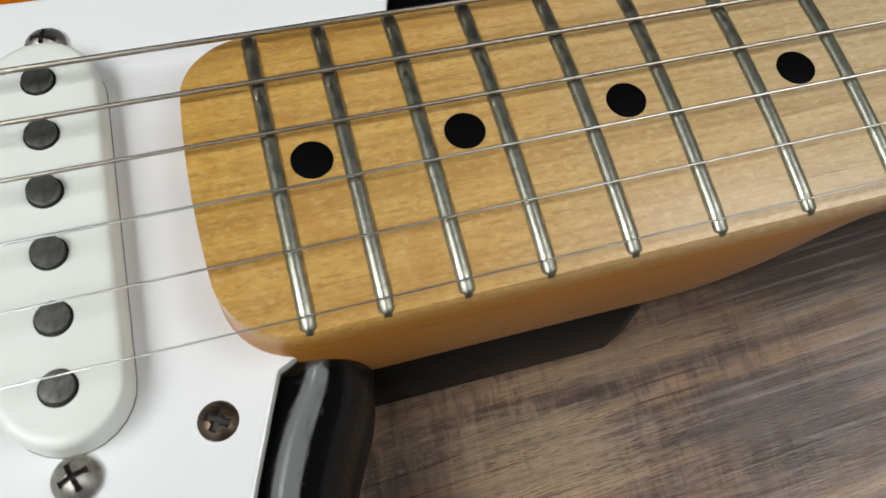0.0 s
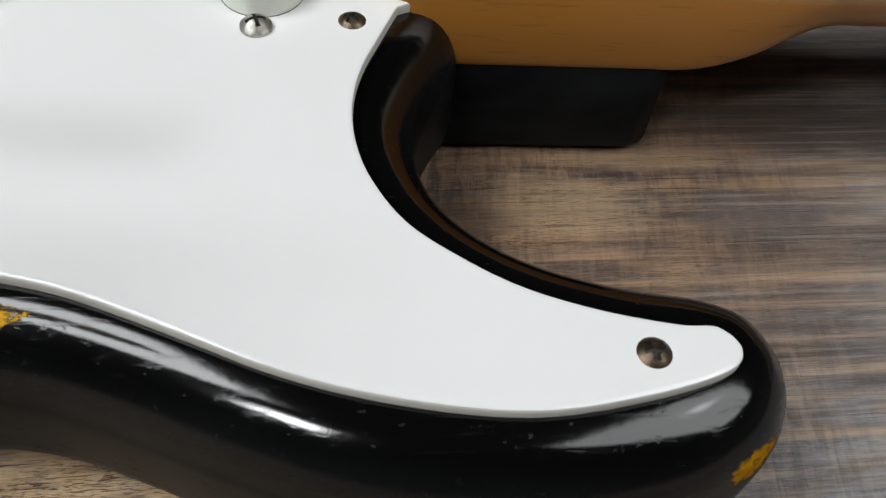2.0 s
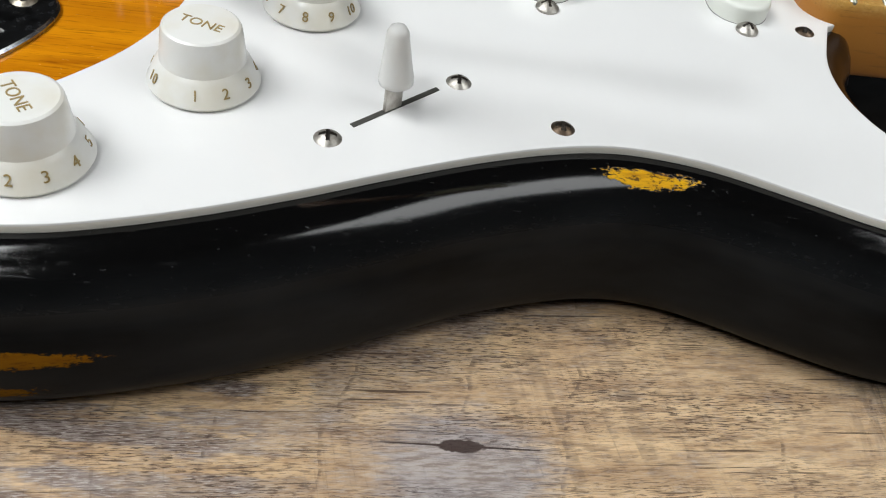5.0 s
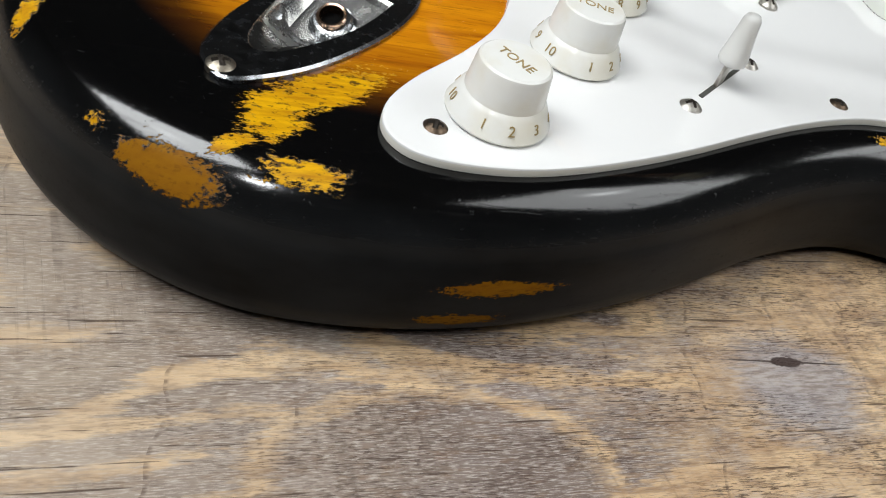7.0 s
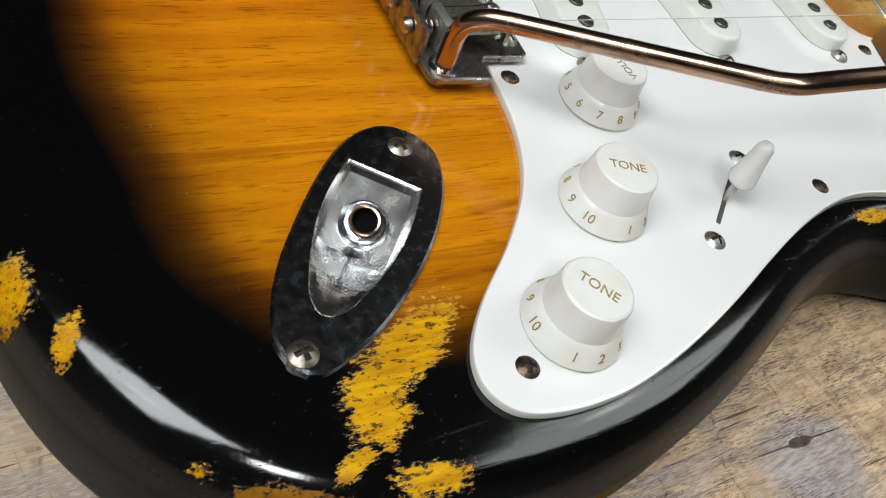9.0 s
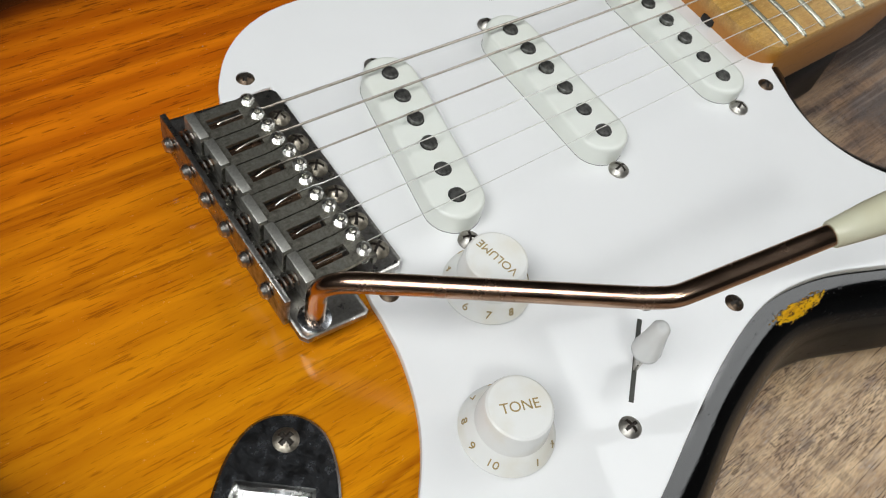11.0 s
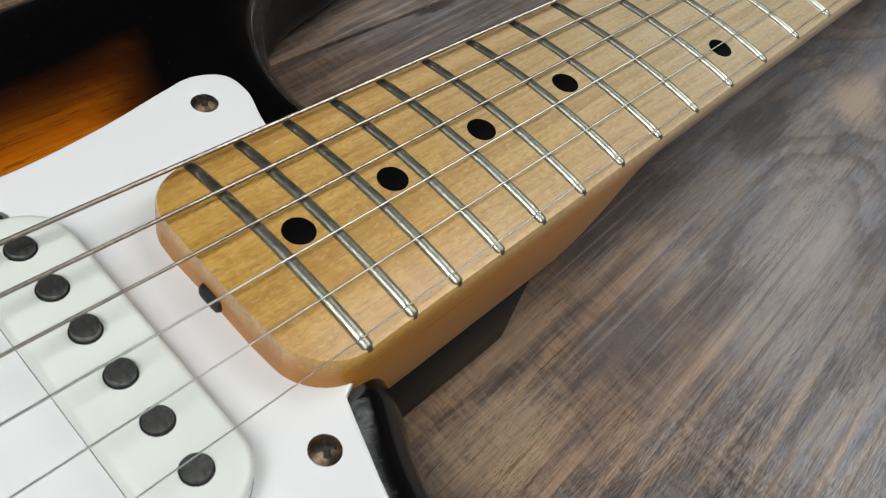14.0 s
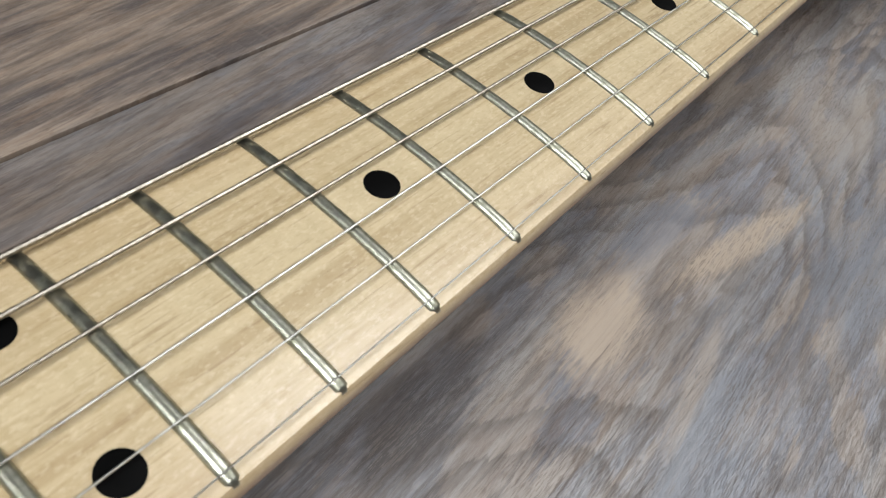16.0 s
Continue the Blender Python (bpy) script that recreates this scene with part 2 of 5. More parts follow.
def maple_material():
    k = Nodes("lacquered_maple")
    p = k.coords()
    bands = k.noise(k.coords((2.5, 26, 10)), 4.0, 6, 0.6, 0.8)
    fleck = k.noise(k.coords((520, 1500, 900)), 1.0, 4, 0.65)
    streak = k.noise(k.coords((9, 330, 160), (4, 1, 2)), 1.0, 5, 0.65, 0.4)
    cross = k.noise(k.coords((210, 34, 20)), 1.0, 5, 0.65, 0.9)
    xyz = k.tree.nodes.new("ShaderNodeSeparateXYZ")
    k.link(p, xyz.inputs[0])
    # the amber lacquer is deepest at the heel and wears pale along the neck
    amber = k.ramp(k.math("SUBTRACT", xyz.outputs["X"], k.math("MULTIPLY", k.noise(p, 16, 3), 0.08)), (0.13, 1.0), (0.19, 0.72), (0.23, 0.32), (0.28, 0.0))
    pale = k.mix(bands, (0.68, 0.578, 0.378), (0.53, 0.424, 0.255))
    warm = k.mix(bands, (0.765, 0.460, 0.090), (0.52, 0.278, 0.050))
    c = k.mix(amber, pale, warm)
    c = k.mix(k.math("MULTIPLY", k.ramp(cross, (0.36, 0.0), (0.66, 1.0)), 0.42), c, k.mix(amber, (0.74, 0.62, 0.42), (0.72, 0.455, 0.125)))
    c = k.mix(k.math("MULTIPLY", k.ramp(streak, (0.45, 0.0), (0.62, 1.0)), 0.70), c, k.mix(amber, (0.44, 0.340, 0.195), (0.37, 0.195, 0.034)))
    c = k.mix(k.math("MULTIPLY", k.ramp(fleck, (0.50, 0.0), (0.64, 1.0)), k.math("ADD", 0.18, k.math("MULTIPLY", amber, 0.34))), c, (0.29, 0.175, 0.045))
    glint = k.ramp(k.noise(k.coords((620, 1300, 900), (3, 3, 3)), 1.0, 3, 0.6), (0.53, 0.0), (0.66, 1.0))
    c = k.mix(k.math("MULTIPLY", glint, 0.40), c, k.mix(amber, (0.80, 0.70, 0.50), (0.80, 0.55, 0.20)))
    # curly figure under the amber
    curl = k.ramp(k.noise(k.coords((150, 70, 60), (2, 6, 1)), 1.0, 5, 0.68, 0.8), (0.50, 0.0), (0.66, 1.0))
    c = k.mix(k.math("MULTIPLY", curl, k.math("ADD", 0.06, k.math("MULTIPLY", amber, 0.42))), c, k.mix(amber, (0.50, 0.39, 0.22), (0.45, 0.205, 0.030)))
    # deeper amber on the sides of the heel; the neck's shaded sides are painted darker with it
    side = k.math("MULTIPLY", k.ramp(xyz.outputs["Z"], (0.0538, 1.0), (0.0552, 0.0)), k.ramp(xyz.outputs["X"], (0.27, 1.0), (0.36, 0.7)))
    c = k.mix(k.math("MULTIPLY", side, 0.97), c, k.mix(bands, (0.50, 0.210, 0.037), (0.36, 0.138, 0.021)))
    pores = k.ramp(k.noise(k.coords((70, 1500, 900)), 1.0, 3), (0.60, 0.0), (0.70, 1.0))
    c = k.mix(k.math("MULTIPLY", pores, 0.35), c, (0.2, 0.1, 0.03))
    k.set(c, k.math("ADD", 0.30, k.math("MULTIPLY", fleck, 0.18)), coat=k.math("SUBTRACT", 1.0, k.math("MULTIPLY", side, 0.8)), coat_rough=0.21, spec=k.math("SUBTRACT", 0.5, k.math("MULTIPLY", side, 0.2)))
    k.put(k.bsdf.inputs["Coat IOR"], 1.68)
    k.bump(k.math("ADD", fleck, k.math("MULTIPLY", pores, -0.6)), 0.12, 0.0002)
    return k.mat


def plank_material():
    """Weathered wood boards: tan bands, grey figure, dark pores, cross saw marks and knots."""
    k = Nodes("weathered_wood")
    p = k.tree.nodes.new("ShaderNodeNewGeometry").outputs["Position"]
    # every board but the middle one takes its grain from elsewhere in the tree
    shift = k.tree.nodes.new("ShaderNodeVectorMath")
    shift.operation = "MULTIPLY_ADD"
    info = k.tree.nodes.new("ShaderNodeObjectInfo")
    k.link(info.outputs["Color"], shift.inputs[0])
    shift.inputs[1].default_value = (7.0, 3.0, 0.0)
    k.link(p, shift.inputs[2])
    q = k.coords(rot=(0, 0, -3.5), source=shift.outputs[0])

    def at(scale, loc=(0, 0, 0)):
        return k.coords(scale, loc, source=q)

    def spot(x, y, a, b, turn=0.0):
        return k.length(k.coords((a, b, 1000), (x, y, 0), (0, 0, turn), kind="TEXTURE", source=shift.outputs[0]))

    def both(a, b):
        return k.math("MULTIPLY", a, b)

    ragged = k.math("SUBTRACT", k.noise(at((55, 120, 0)), 1.0, 4, 0.6), 0.5)
    frayed = k.math("SUBTRACT", k.noise(at((110, 900, 0), (2, 5, 0)), 1.0, 3, 0.6), 0.5)
    fray = k.math("ADD", both(ragged, 1.0), both(frayed, 0.9))
    # growth figure: slow arches of tan wood between greyed wood
    bend = k.math("ADD", k.noise(at((5.0, 17, 0)), 1.0, 3, 0.5, 0.9), both(fray, 0.09))
    arch = k.ramp(k.math("FRACT", both(bend, 7.0)), (0.0, 0.0), (0.12, 1.0), (0.40, 1.0), (0.56, 0.0), (1.0, 0.0))
    # one oval eye of the figure with its tan ring
    eye = k.math("ADD", spot(-0.034, -0.194, 0.046, 0.027, 2), both(fray, 0.32))
    ring = k.ramp(eye, (0.0, 0.0), (0.78, 0.05), (0.90, 1.0), (1.18, 1.0), (1.40, 0.15))
    near_eye = k.ramp(eye, (0.9, 1.0), (1.9, 0.0))
    tone = k.mix(near_eye, arch, ring)
    # a broad tan stretch beside the body's waist
    warm = k.ramp(k.math("ADD", spot(0.125, -0.165, 0.125, 0.075, 8), both(fray, 0.8)), (0.55, 1.0), (1.15, 0.0))
    tone = k.math("MAXIMUM", tone, both(warm, 0.92))
    along = k.tree.nodes.new("ShaderNodeSeparateXYZ")
    k.link(shift.outputs[0], along.inputs[0])
    # along each board these stretches come again, mirrored
    run = k.math("SUBTRACT", k.math("PINGPONG", k.math("ADD", along.outputs["X"], 0.5), 1.3), 0.5)
    cool = k.ramp(k.math("ADD", run, k.math("ADD", both(ragged, 0.16), both(k.noise(at((9, 9, 0)), 1.0, 2), 0.12))), (0.27, 0.0), (0.37, 1.0))
    tone = both(tone, k.math("SUBTRACT", 1.0, both(cool, 0.8)))
    smudge = k.ramp(k.math("ADD", k.noise(at((38, 60, 0), (9, 3, 0)), 1.0, 3, 0.6), both(frayed, 0.25)), (0.56, 0.0), (0.68, 0.5))
    tone = both(tone, k.math("SUBTRACT", 1.0, smudge))
    tan = k.mix(k.ramp(k.noise(at((18, 110, 0)), 1.0, 5), (0.35, 0.0), (0.65, 1.0)), (0.78, 0.565, 0.335), (0.50, 0.33, 0.185))
    grey = k.mix(k.ramp(k.noise(at((14, 40, 0), (4, 4, 0)), 1.0, 4), (0.38, 0.0), (0.62, 1.0)), (0.30, 0.245, 0.22), (0.18, 0.138, 0.122))
    # the lit panel's bluish sheen is mixed into the grey wood here
    grey = k.mix(both(cool, 0.8), grey, k.mix(k.ramp(k.noise(at((9, 30, 0), (2, 4, 0)), 1.0, 4), (0.38, 0.0), (0.62, 1.0)), (0.245, 0.268, 0.318), (0.130, 0.139, 0.165)))
    c = k.mix(tone, grey, tan)
    # a darker brown heart under the neck, deepened to stand for its shadow
    heart_shade = k.ramp(k.math("ADD", spot(0.27, -0.035, 0.098, 0.075, 0), both(fray, 0.9)), (0.62, 1.0), (1.15, 0.0))
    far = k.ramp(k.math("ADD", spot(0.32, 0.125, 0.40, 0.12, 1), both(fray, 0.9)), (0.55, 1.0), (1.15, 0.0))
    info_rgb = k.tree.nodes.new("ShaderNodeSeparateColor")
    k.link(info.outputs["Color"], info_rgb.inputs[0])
    heart_shade = k.math("MAXIMUM", info_rgb.outputs[2], k.math("MAXIMUM", both(heart_shade, 0.62), both(far, 0.5)))
    c = k.mix(heart_shade, c, k.mix(k.ramp(k.noise(at((16, 150, 0), (2, 6, 0)), 1.0, 5, 0.65), (0.42, 0.0), (0.60, 1.0)), k.mix(tone, (0.075, 0.056, 0.048), (0.15, 0.105, 0.075)), (0.29, 0.22, 0.165)))
    blot = k.ramp(k.math("ADD", k.noise(at((75, 420, 0), (3, 8, 0)), 1.0, 3, 0.6), both(ragged, 0.3)), (0.53, 0.0), (0.62, 0.5))
    c = k.mix(both(blot, k.math("SUBTRACT", 1.0, both(cool, 0.6))), c, (0.22, 0.135, 0.085))
    wide = k.ramp(k.math("ADD", k.noise(at((6, 62, 0), (7, 7, 0)), 1.0, 5, 0.62, 0.5), both(fray, 0.16)), (0.47, 0.0), (0.60, 0.85))
    lines = k.ramp(k.math("FRACT", both(k.math("ADD", k.noise(at((3.6, 15, 0), (6, 2, 0)), 1.0, 2, 0.45, 0.5), both(fray, 0.035)), 17.0)), (0.0, 0.0), (0.10, 1.0), (0.32, 0.55), (0.62, 0.0))
    plain = both(cool, k.math("SUBTRACT", 1.0, heart_shade))
    c = k.mix(both(plain, both(arch, 0.42)), c, (0.35, 0.31, 0.275))
    c = k.mix(both(plain, both(wide, 0.6)), c, (0.325, 0.328, 0.338))
    c = k.mix(both(plain, both(lines, 0.62)), c, (0.105, 0.090, 0.085))
    # uneven browning at two sizes
    mottle = k.noise(at((34, 190, 0), (8, 3, 0)), 1.0, 6, 0.68)
    c = k.mix(both(k.ramp(mottle, (0.47, 0.0), (0.68, 1.0)), 0.55), c, k.mix(1.0, c, (0.52, 0.41, 0.34), "MULTIPLY"))
    tiny = k.noise(at((140, 800, 0), (1, 8, 0)), 1.0, 5, 0.7)
    c = k.mix(both(k.ramp(tiny, (0.50, 0.0), (0.66, 1.0)), 0.5), c, k.mix(1.0, c, (0.60, 0.50, 0.42), "MULTIPLY"))
    # light fibres, then short dark pores and long thin splits
    fibre = k.ramp(k.noise(at((320, 3100, 0), (3, 1, 0)), 1.0, 3, 0.6), (0.50, 0.0), (0.62, 1.0))
    c = k.mix(both(fibre, k.math("MAXIMUM", 0.05, k.math("SUBTRACT", k.math("SUBTRACT", 0.78, both(tone, 0.58)), k.math("ADD", both(heart_shade, 0.8), both(cool, 0.66))))), c, (0.56, 0.50, 0.45))
    dense = k.ramp(k.noise(at((22, 70, 0), (1, 7, 0)), 1.0, 3, 0.6), (0.36, 0.12), (0.58, 1.0))
    pore = k.ramp(k.noise(at((300, 2700, 0)), 1.0, 3, 0.6), (0.53, 0.0), (0.585, 1.0))
    hair = k.ramp(k.noise(at((95, 1500, 0), (5, 5, 0)), 1.0, 4, 0.62), (0.575, 0.0), (0.615, 1.0))
    split = k.ramp(k.noise(at((28, 800, 0), (7, 2, 0)), 1.0, 3, 0.55), (0.635, 0.0), (0.665, 1.0))
    # towards the tail the board is smoother and paler
    smooth_end = k.ramp(k.math("ADD", k.math("ADD", run, 0.5), both(ragged, 0.12)), (0.36, 1.0), (0.48, 0.0))
    streak = k.math("MAXIMUM", both(both(k.math("MAXIMUM", pore, hair), dense), k.math("SUBTRACT", 1.0, both(smooth_end, 0.72))), split)
    c = k.mix(both(smooth_end, 0.5), c, (0.56, 0.46, 0.345))
    c = k.mix(both(streak, k.math("SUBTRACT", 0.86, both(cool, 0.62))), c, (0.060, 0.034, 0.022))
    # longer dark streaks in the cooler and darker wood
    band = k.ramp(k.noise(at((34, 430, 0), (6, 9, 0)), 1.0, 4, 0.6), (0.53, 0.0), (0.60, 1.0))
    c = k.mix(both(band, both(k.math("MAXIMUM", both(cool, 0.55), heart_shade), 0.62)), c, (0.085, 0.066, 0.056))
    # cross saw marks, in patches
    r = k.coords(rot=(0, 0, -11), source=shift.outputs[0])
    saw = k.ramp(k.noise(k.coords((900, 28, 0), source=r), 1.0, 3, 0.6), (0.57, 0.0), (0.65, 1.0))
    mark = k.ramp(k.noise(k.coords((110, 10, 0), (3, 3, 0), source=r), 1.0, 2, 0.6), (0.62, 0.0), (0.66, 1.0))
    where = k.ramp(k.noise(at((11, 14, 0), (0.4, 2.2, 0)), 1.0, 2), (0.44, 0.0), (0.58, 1.0))
    gaps = k.ramp(k.noise(at((30, 420, 0), (8, 8, 0)), 1.0, 2), (0.45, 0.25), (0.55, 1.0))
    where = both(where, k.math("SUBTRACT", 1.0, both(cool, 0.75)))
    saw = both(both(k.math("MAXIMUM", both(saw, 0.8), mark), where), gaps)
    c = k.mix(both(saw, k.math("ADD", 0.34, both(heart_shade, 0.8))), c, (0.085, 0.060, 0.048))
    pale = both(k.ramp(k.noise(k.coords((600, 22, 0), (6, 1, 0), source=r), 1.0, 3, 0.6), (0.57, 0.0), (0.66, 1.0)), where)
    c = k.mix(both(pale, k.math("ADD", 0.08, both(heart_shade, 0.3))), c, (0.42, 0.36, 0.31))
    # broad light and dark streaks along the grain of that stretch
    bands = k.noise(at((7, 150, 0), (4, 1, 0)), 1.0, 5, 0.62, 0.3)
    side = k.ramp(run, (0.18, 0.0), (0.23, 1.0), (0.30, 0.8), (0.35, 0.10))
    c = k.mix(both(k.ramp(bands, (0.50, 0.0), (0.62, 0.8)), side), c, (0.48, 0.355, 0.245))
    c = k.mix(both(k.ramp(bands, (0.36, 0.85), (0.47, 0.0)), side), c, (0.070, 0.056, 0.050))
    # rough-sawn stretch by the cutaway: dark and pale dashes across the grain
    rough_sawn = both(k.ramp(run, (0.17, 0.0), (0.195, 1.0), (0.225, 1.0), (0.245, 0.55), (0.29, 0.5), (0.315, 0.0)), k.ramp(k.noise(at((16, 20, 0), (3, 5, 0)), 1.0, 3, 0.6), (0.34, 0.25), (0.52, 1.0)))
    cross_cut = k.coords(rot=(0, 0, 3), source=shift.outputs[0])
    dash = k.ramp(k.noise(k.coords((400, 62, 0), (1, 4, 0), source=cross_cut), 1.0, 4, 0.66), (0.48, 0.0), (0.58, 1.0))
    c = k.mix(both(both(dash, rough_sawn), 0.64), c, (0.052, 0.041, 0.037))
    dash = k.ramp(k.noise(k.coords((340, 52, 0), (5, 2, 0), source=cross_cut), 1.0, 4, 0.68), (0.51, 0.0), (0.61, 1.0))
    c = k.mix(both(both(dash, rough_sawn), 0.38), c, (0.50, 0.40, 0.31))
    # single thin saw cuts, broken by the grain
    fibre_break = k.ramp(k.noise(at((160, 900, 0), (4, 6, 0)), 1.0, 2), (0.42, 0.0), (0.52, 1.0))
    cut = k.math("FRACT", k.math("ADD", both(k.math("ADD", run, both(along.outputs["Y"], -0.17)), 37.0), both(k.noise(at((20, 30, 0), (5, 1, 0)), 1.0, 3), 0.7)))
    cut = both(both(k.ramp(cut, (0.0, 1.0), (0.022, 1.0), (0.045, 0.0)), gaps), k.ramp(k.noise(at((26, 30, 0), (1, 9, 0)), 1.0, 2), (0.47, 0.0), (0.55, 1.0)))
    c = k.mix(both(both(cut, fibre_break), k.math("SUBTRACT", 0.6, both(cool, 0.4))), c, (0.075, 0.045, 0.034))
    # a darker, browner stretch of the board from the waist to the neck
    brown = k.ramp(k.math("ADD", run, both(fray, 0.05)), (0.15, 0.0), (0.20, 1.0), (0.29, 1.0), (0.325, 0.0))
    brown = both(brown, k.ramp(k.math("ADD", along.outputs["Y"], k.math("ADD", 0.2, both(fray, 0.04))), (0.080, 0.0), (0.145, 1.0)))
    c = k.mix(both(brown, 0.9), c, k.mix(1.0, c, (0.76, 0.63, 0.53), "MULTIPLY"))
    # stains of their own, and the neck's shadow as dark strips: x, y, half sizes, turn, strength, colour
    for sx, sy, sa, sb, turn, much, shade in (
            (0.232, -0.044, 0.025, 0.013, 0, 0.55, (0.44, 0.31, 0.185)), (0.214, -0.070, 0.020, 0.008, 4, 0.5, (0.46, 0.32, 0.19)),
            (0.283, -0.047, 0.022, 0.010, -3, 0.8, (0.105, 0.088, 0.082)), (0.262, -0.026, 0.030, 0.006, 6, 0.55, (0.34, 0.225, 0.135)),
            # the first here is a strip of the neck's shadow put in as colour
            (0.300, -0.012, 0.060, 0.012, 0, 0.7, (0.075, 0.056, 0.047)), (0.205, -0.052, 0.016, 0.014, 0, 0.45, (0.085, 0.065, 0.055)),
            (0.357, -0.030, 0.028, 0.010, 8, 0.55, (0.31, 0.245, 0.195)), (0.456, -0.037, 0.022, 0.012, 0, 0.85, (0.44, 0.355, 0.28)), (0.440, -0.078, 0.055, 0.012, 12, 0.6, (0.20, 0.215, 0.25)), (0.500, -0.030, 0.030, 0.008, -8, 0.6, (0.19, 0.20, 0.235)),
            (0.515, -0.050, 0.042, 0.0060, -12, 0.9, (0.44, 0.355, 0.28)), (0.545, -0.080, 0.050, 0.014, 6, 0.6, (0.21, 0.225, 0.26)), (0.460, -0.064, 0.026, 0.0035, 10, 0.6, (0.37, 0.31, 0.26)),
            # both dark strips here paint the neck's shadow on the boards
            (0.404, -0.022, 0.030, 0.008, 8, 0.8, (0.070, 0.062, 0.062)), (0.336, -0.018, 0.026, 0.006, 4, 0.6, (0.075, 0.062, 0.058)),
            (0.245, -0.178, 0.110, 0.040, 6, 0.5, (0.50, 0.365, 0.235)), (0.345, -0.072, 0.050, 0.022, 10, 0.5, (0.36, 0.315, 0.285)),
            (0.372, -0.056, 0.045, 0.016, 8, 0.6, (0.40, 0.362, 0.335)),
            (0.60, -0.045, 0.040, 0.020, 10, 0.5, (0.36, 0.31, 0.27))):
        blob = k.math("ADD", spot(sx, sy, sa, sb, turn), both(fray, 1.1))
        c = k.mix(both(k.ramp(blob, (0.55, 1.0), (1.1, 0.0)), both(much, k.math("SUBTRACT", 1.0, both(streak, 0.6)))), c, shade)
    # long fine lines along the grain of the cooler wood
    near_cool = both(cool, k.ramp(run, (0.33, 1.0), (0.41, 0.25)))
    fine = k.noise(at((9, 560, 0), (3, 4, 0)), 1.0, 4, 0.62, 0.25)
    c = k.mix(both(k.ramp(fine, (0.52, 0.0), (0.60, 1.0)), k.math("MAXIMUM", both(near_cool, 0.42), both(brown, 0.22))), c, (0.085, 0.072, 0.068))
    c = k.mix(both(k.ramp(fine, (0.38, 1.0), (0.46, 0.0)), k.math("MAXIMUM", both(near_cool, 0.34), both(brown, 0.14))), c, (0.40, 0.35, 0.315))
    # knots with their grey halo and crack
    grit = both(k.math("SUBTRACT", k.noise(p, 600, 3), 0.5), 0.7)
    hole = None
    for cx, cy, s in ((0.0735, -0.1566, 1.0), (-0.62, 0.31, 1.2), (0.9, -0.42, 1.1)):
        halo = k.math("ADD", spot(cx + 0.001, cy - 0.008 * s, 0.026 * s, 0.022 * s, -8), both(fray, 1.1))
        c = k.mix(k.ramp(halo, (0.55, 0.8), (1.1, 0.0)), c, k.mix(k.math("MAXIMUM", streak, k.ramp(tiny, (0.44, 0.0), (0.60, 0.75))), (0.40, 0.375, 0.385), (0.12, 0.10, 0.10)))
        crack = k.math("ADD", spot(cx + 0.001, cy, 0.021 * s, 0.00032 * s, 0), both(grit, 0.6))
        core = k.math("ADD", spot(cx, cy, 0.0060 * s, 0.0019 * s, -1), grit)
        m = k.ramp(k.math("MINIMUM", core, crack), (0.85, 1.0), (1.1, 0.0))
        hole = m if hole is None else k.math("MAXIMUM", hole, m)
    c = k.mix(both(hole, 0.94), c, (0.045, 0.027, 0.023))
    # a splintered place on the seam behind the neck
    chip = k.math("ADD", spot(0.3460, 0.0895, 0.0150, 0.0032, 2), both(fray, 0.9))
    c = k.mix(k.ramp(chip, (0.7, 0.85), (1.1, 0.0)), c, (0.05, 0.042, 0.04))
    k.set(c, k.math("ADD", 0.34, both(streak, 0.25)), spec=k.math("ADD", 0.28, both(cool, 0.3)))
    relief = k.math("SUBTRACT", both(k.noise(at((40, 600, 0)), 1.0, 4), 0.4), k.math("ADD", both(streak, 0.8), both(k.math("ADD", hole, saw), 0.6)))
    k.bump(relief, 0.4, 0.0004)
    return k.mat


def emitter_material(name, strength, hot, spot=(0, 0, 0), reach=0.13):
    """A lit diffuser, brighter over the bulb in its middle."""
    k = Nodes(name)
    d = k.length(k.coords(loc=tuple(-v for v in spot)))
    e = k.math("ADD", strength, k.math("MULTIPLY", k.ramp(d, (0.0, 1.0), (reach, 0.0)), hot))
    k.set((0.8, 0.8, 0.8), 0.6)
    k.put(k.bsdf.inputs["Emission Color"], (0.96, 0.99, 1.0, 1))
    k.put(k.bsdf.inputs["Emission Strength"], e)
    return k.mat


FINISH = finish_material()
MAPLE = maple_material()
PLANK = plank_material()
WHITE = plastic_material("white_scratchplate", (0.84, 0.84, 0.835), 0.035, (0.79, 0.785, 0.775), 0.3, 0.008)
PLY = plastic_material("scratchplate_edge", (0.74, 0.72, 0.66), 0.5)
COVER = plastic_material("pickup_cover_plastic", (0.80, 0.82, 0.76), 0.3, (0.62, 0.62, 0.52), 0.35)
KNOB = plastic_material("aged_knob_plastic", (0.83, 0.83, 0.80), 0.24, (0.66, 0.56, 0.33), 0.6)
TIP = plastic_material("switch_tip_plastic", (0.80, 0.80, 0.78), 0.25, (0.7, 0.68, 0.6), 0.2)
HANDLE = plastic_material("aged_ivory_plastic", (0.62, 0.61, 0.46), 0.3, (0.5, 0.42, 0.22), 0.5)
NICKEL = metal_material("aged_nickel", (0.62, 0.60, 0.56), (0.24, 0.20, 0.16), 0.26, 180)
CHROME = metal_material("worn_chrome", (0.66, 0.68, 0.70), (0.10, 0.105, 0.12), 0.12, 130, 0.85)
STEEL = metal_material("fret_steel", (0.58, 0.58, 0.49), (0.27, 0.265, 0.19), 0.29, 600, 0.8)
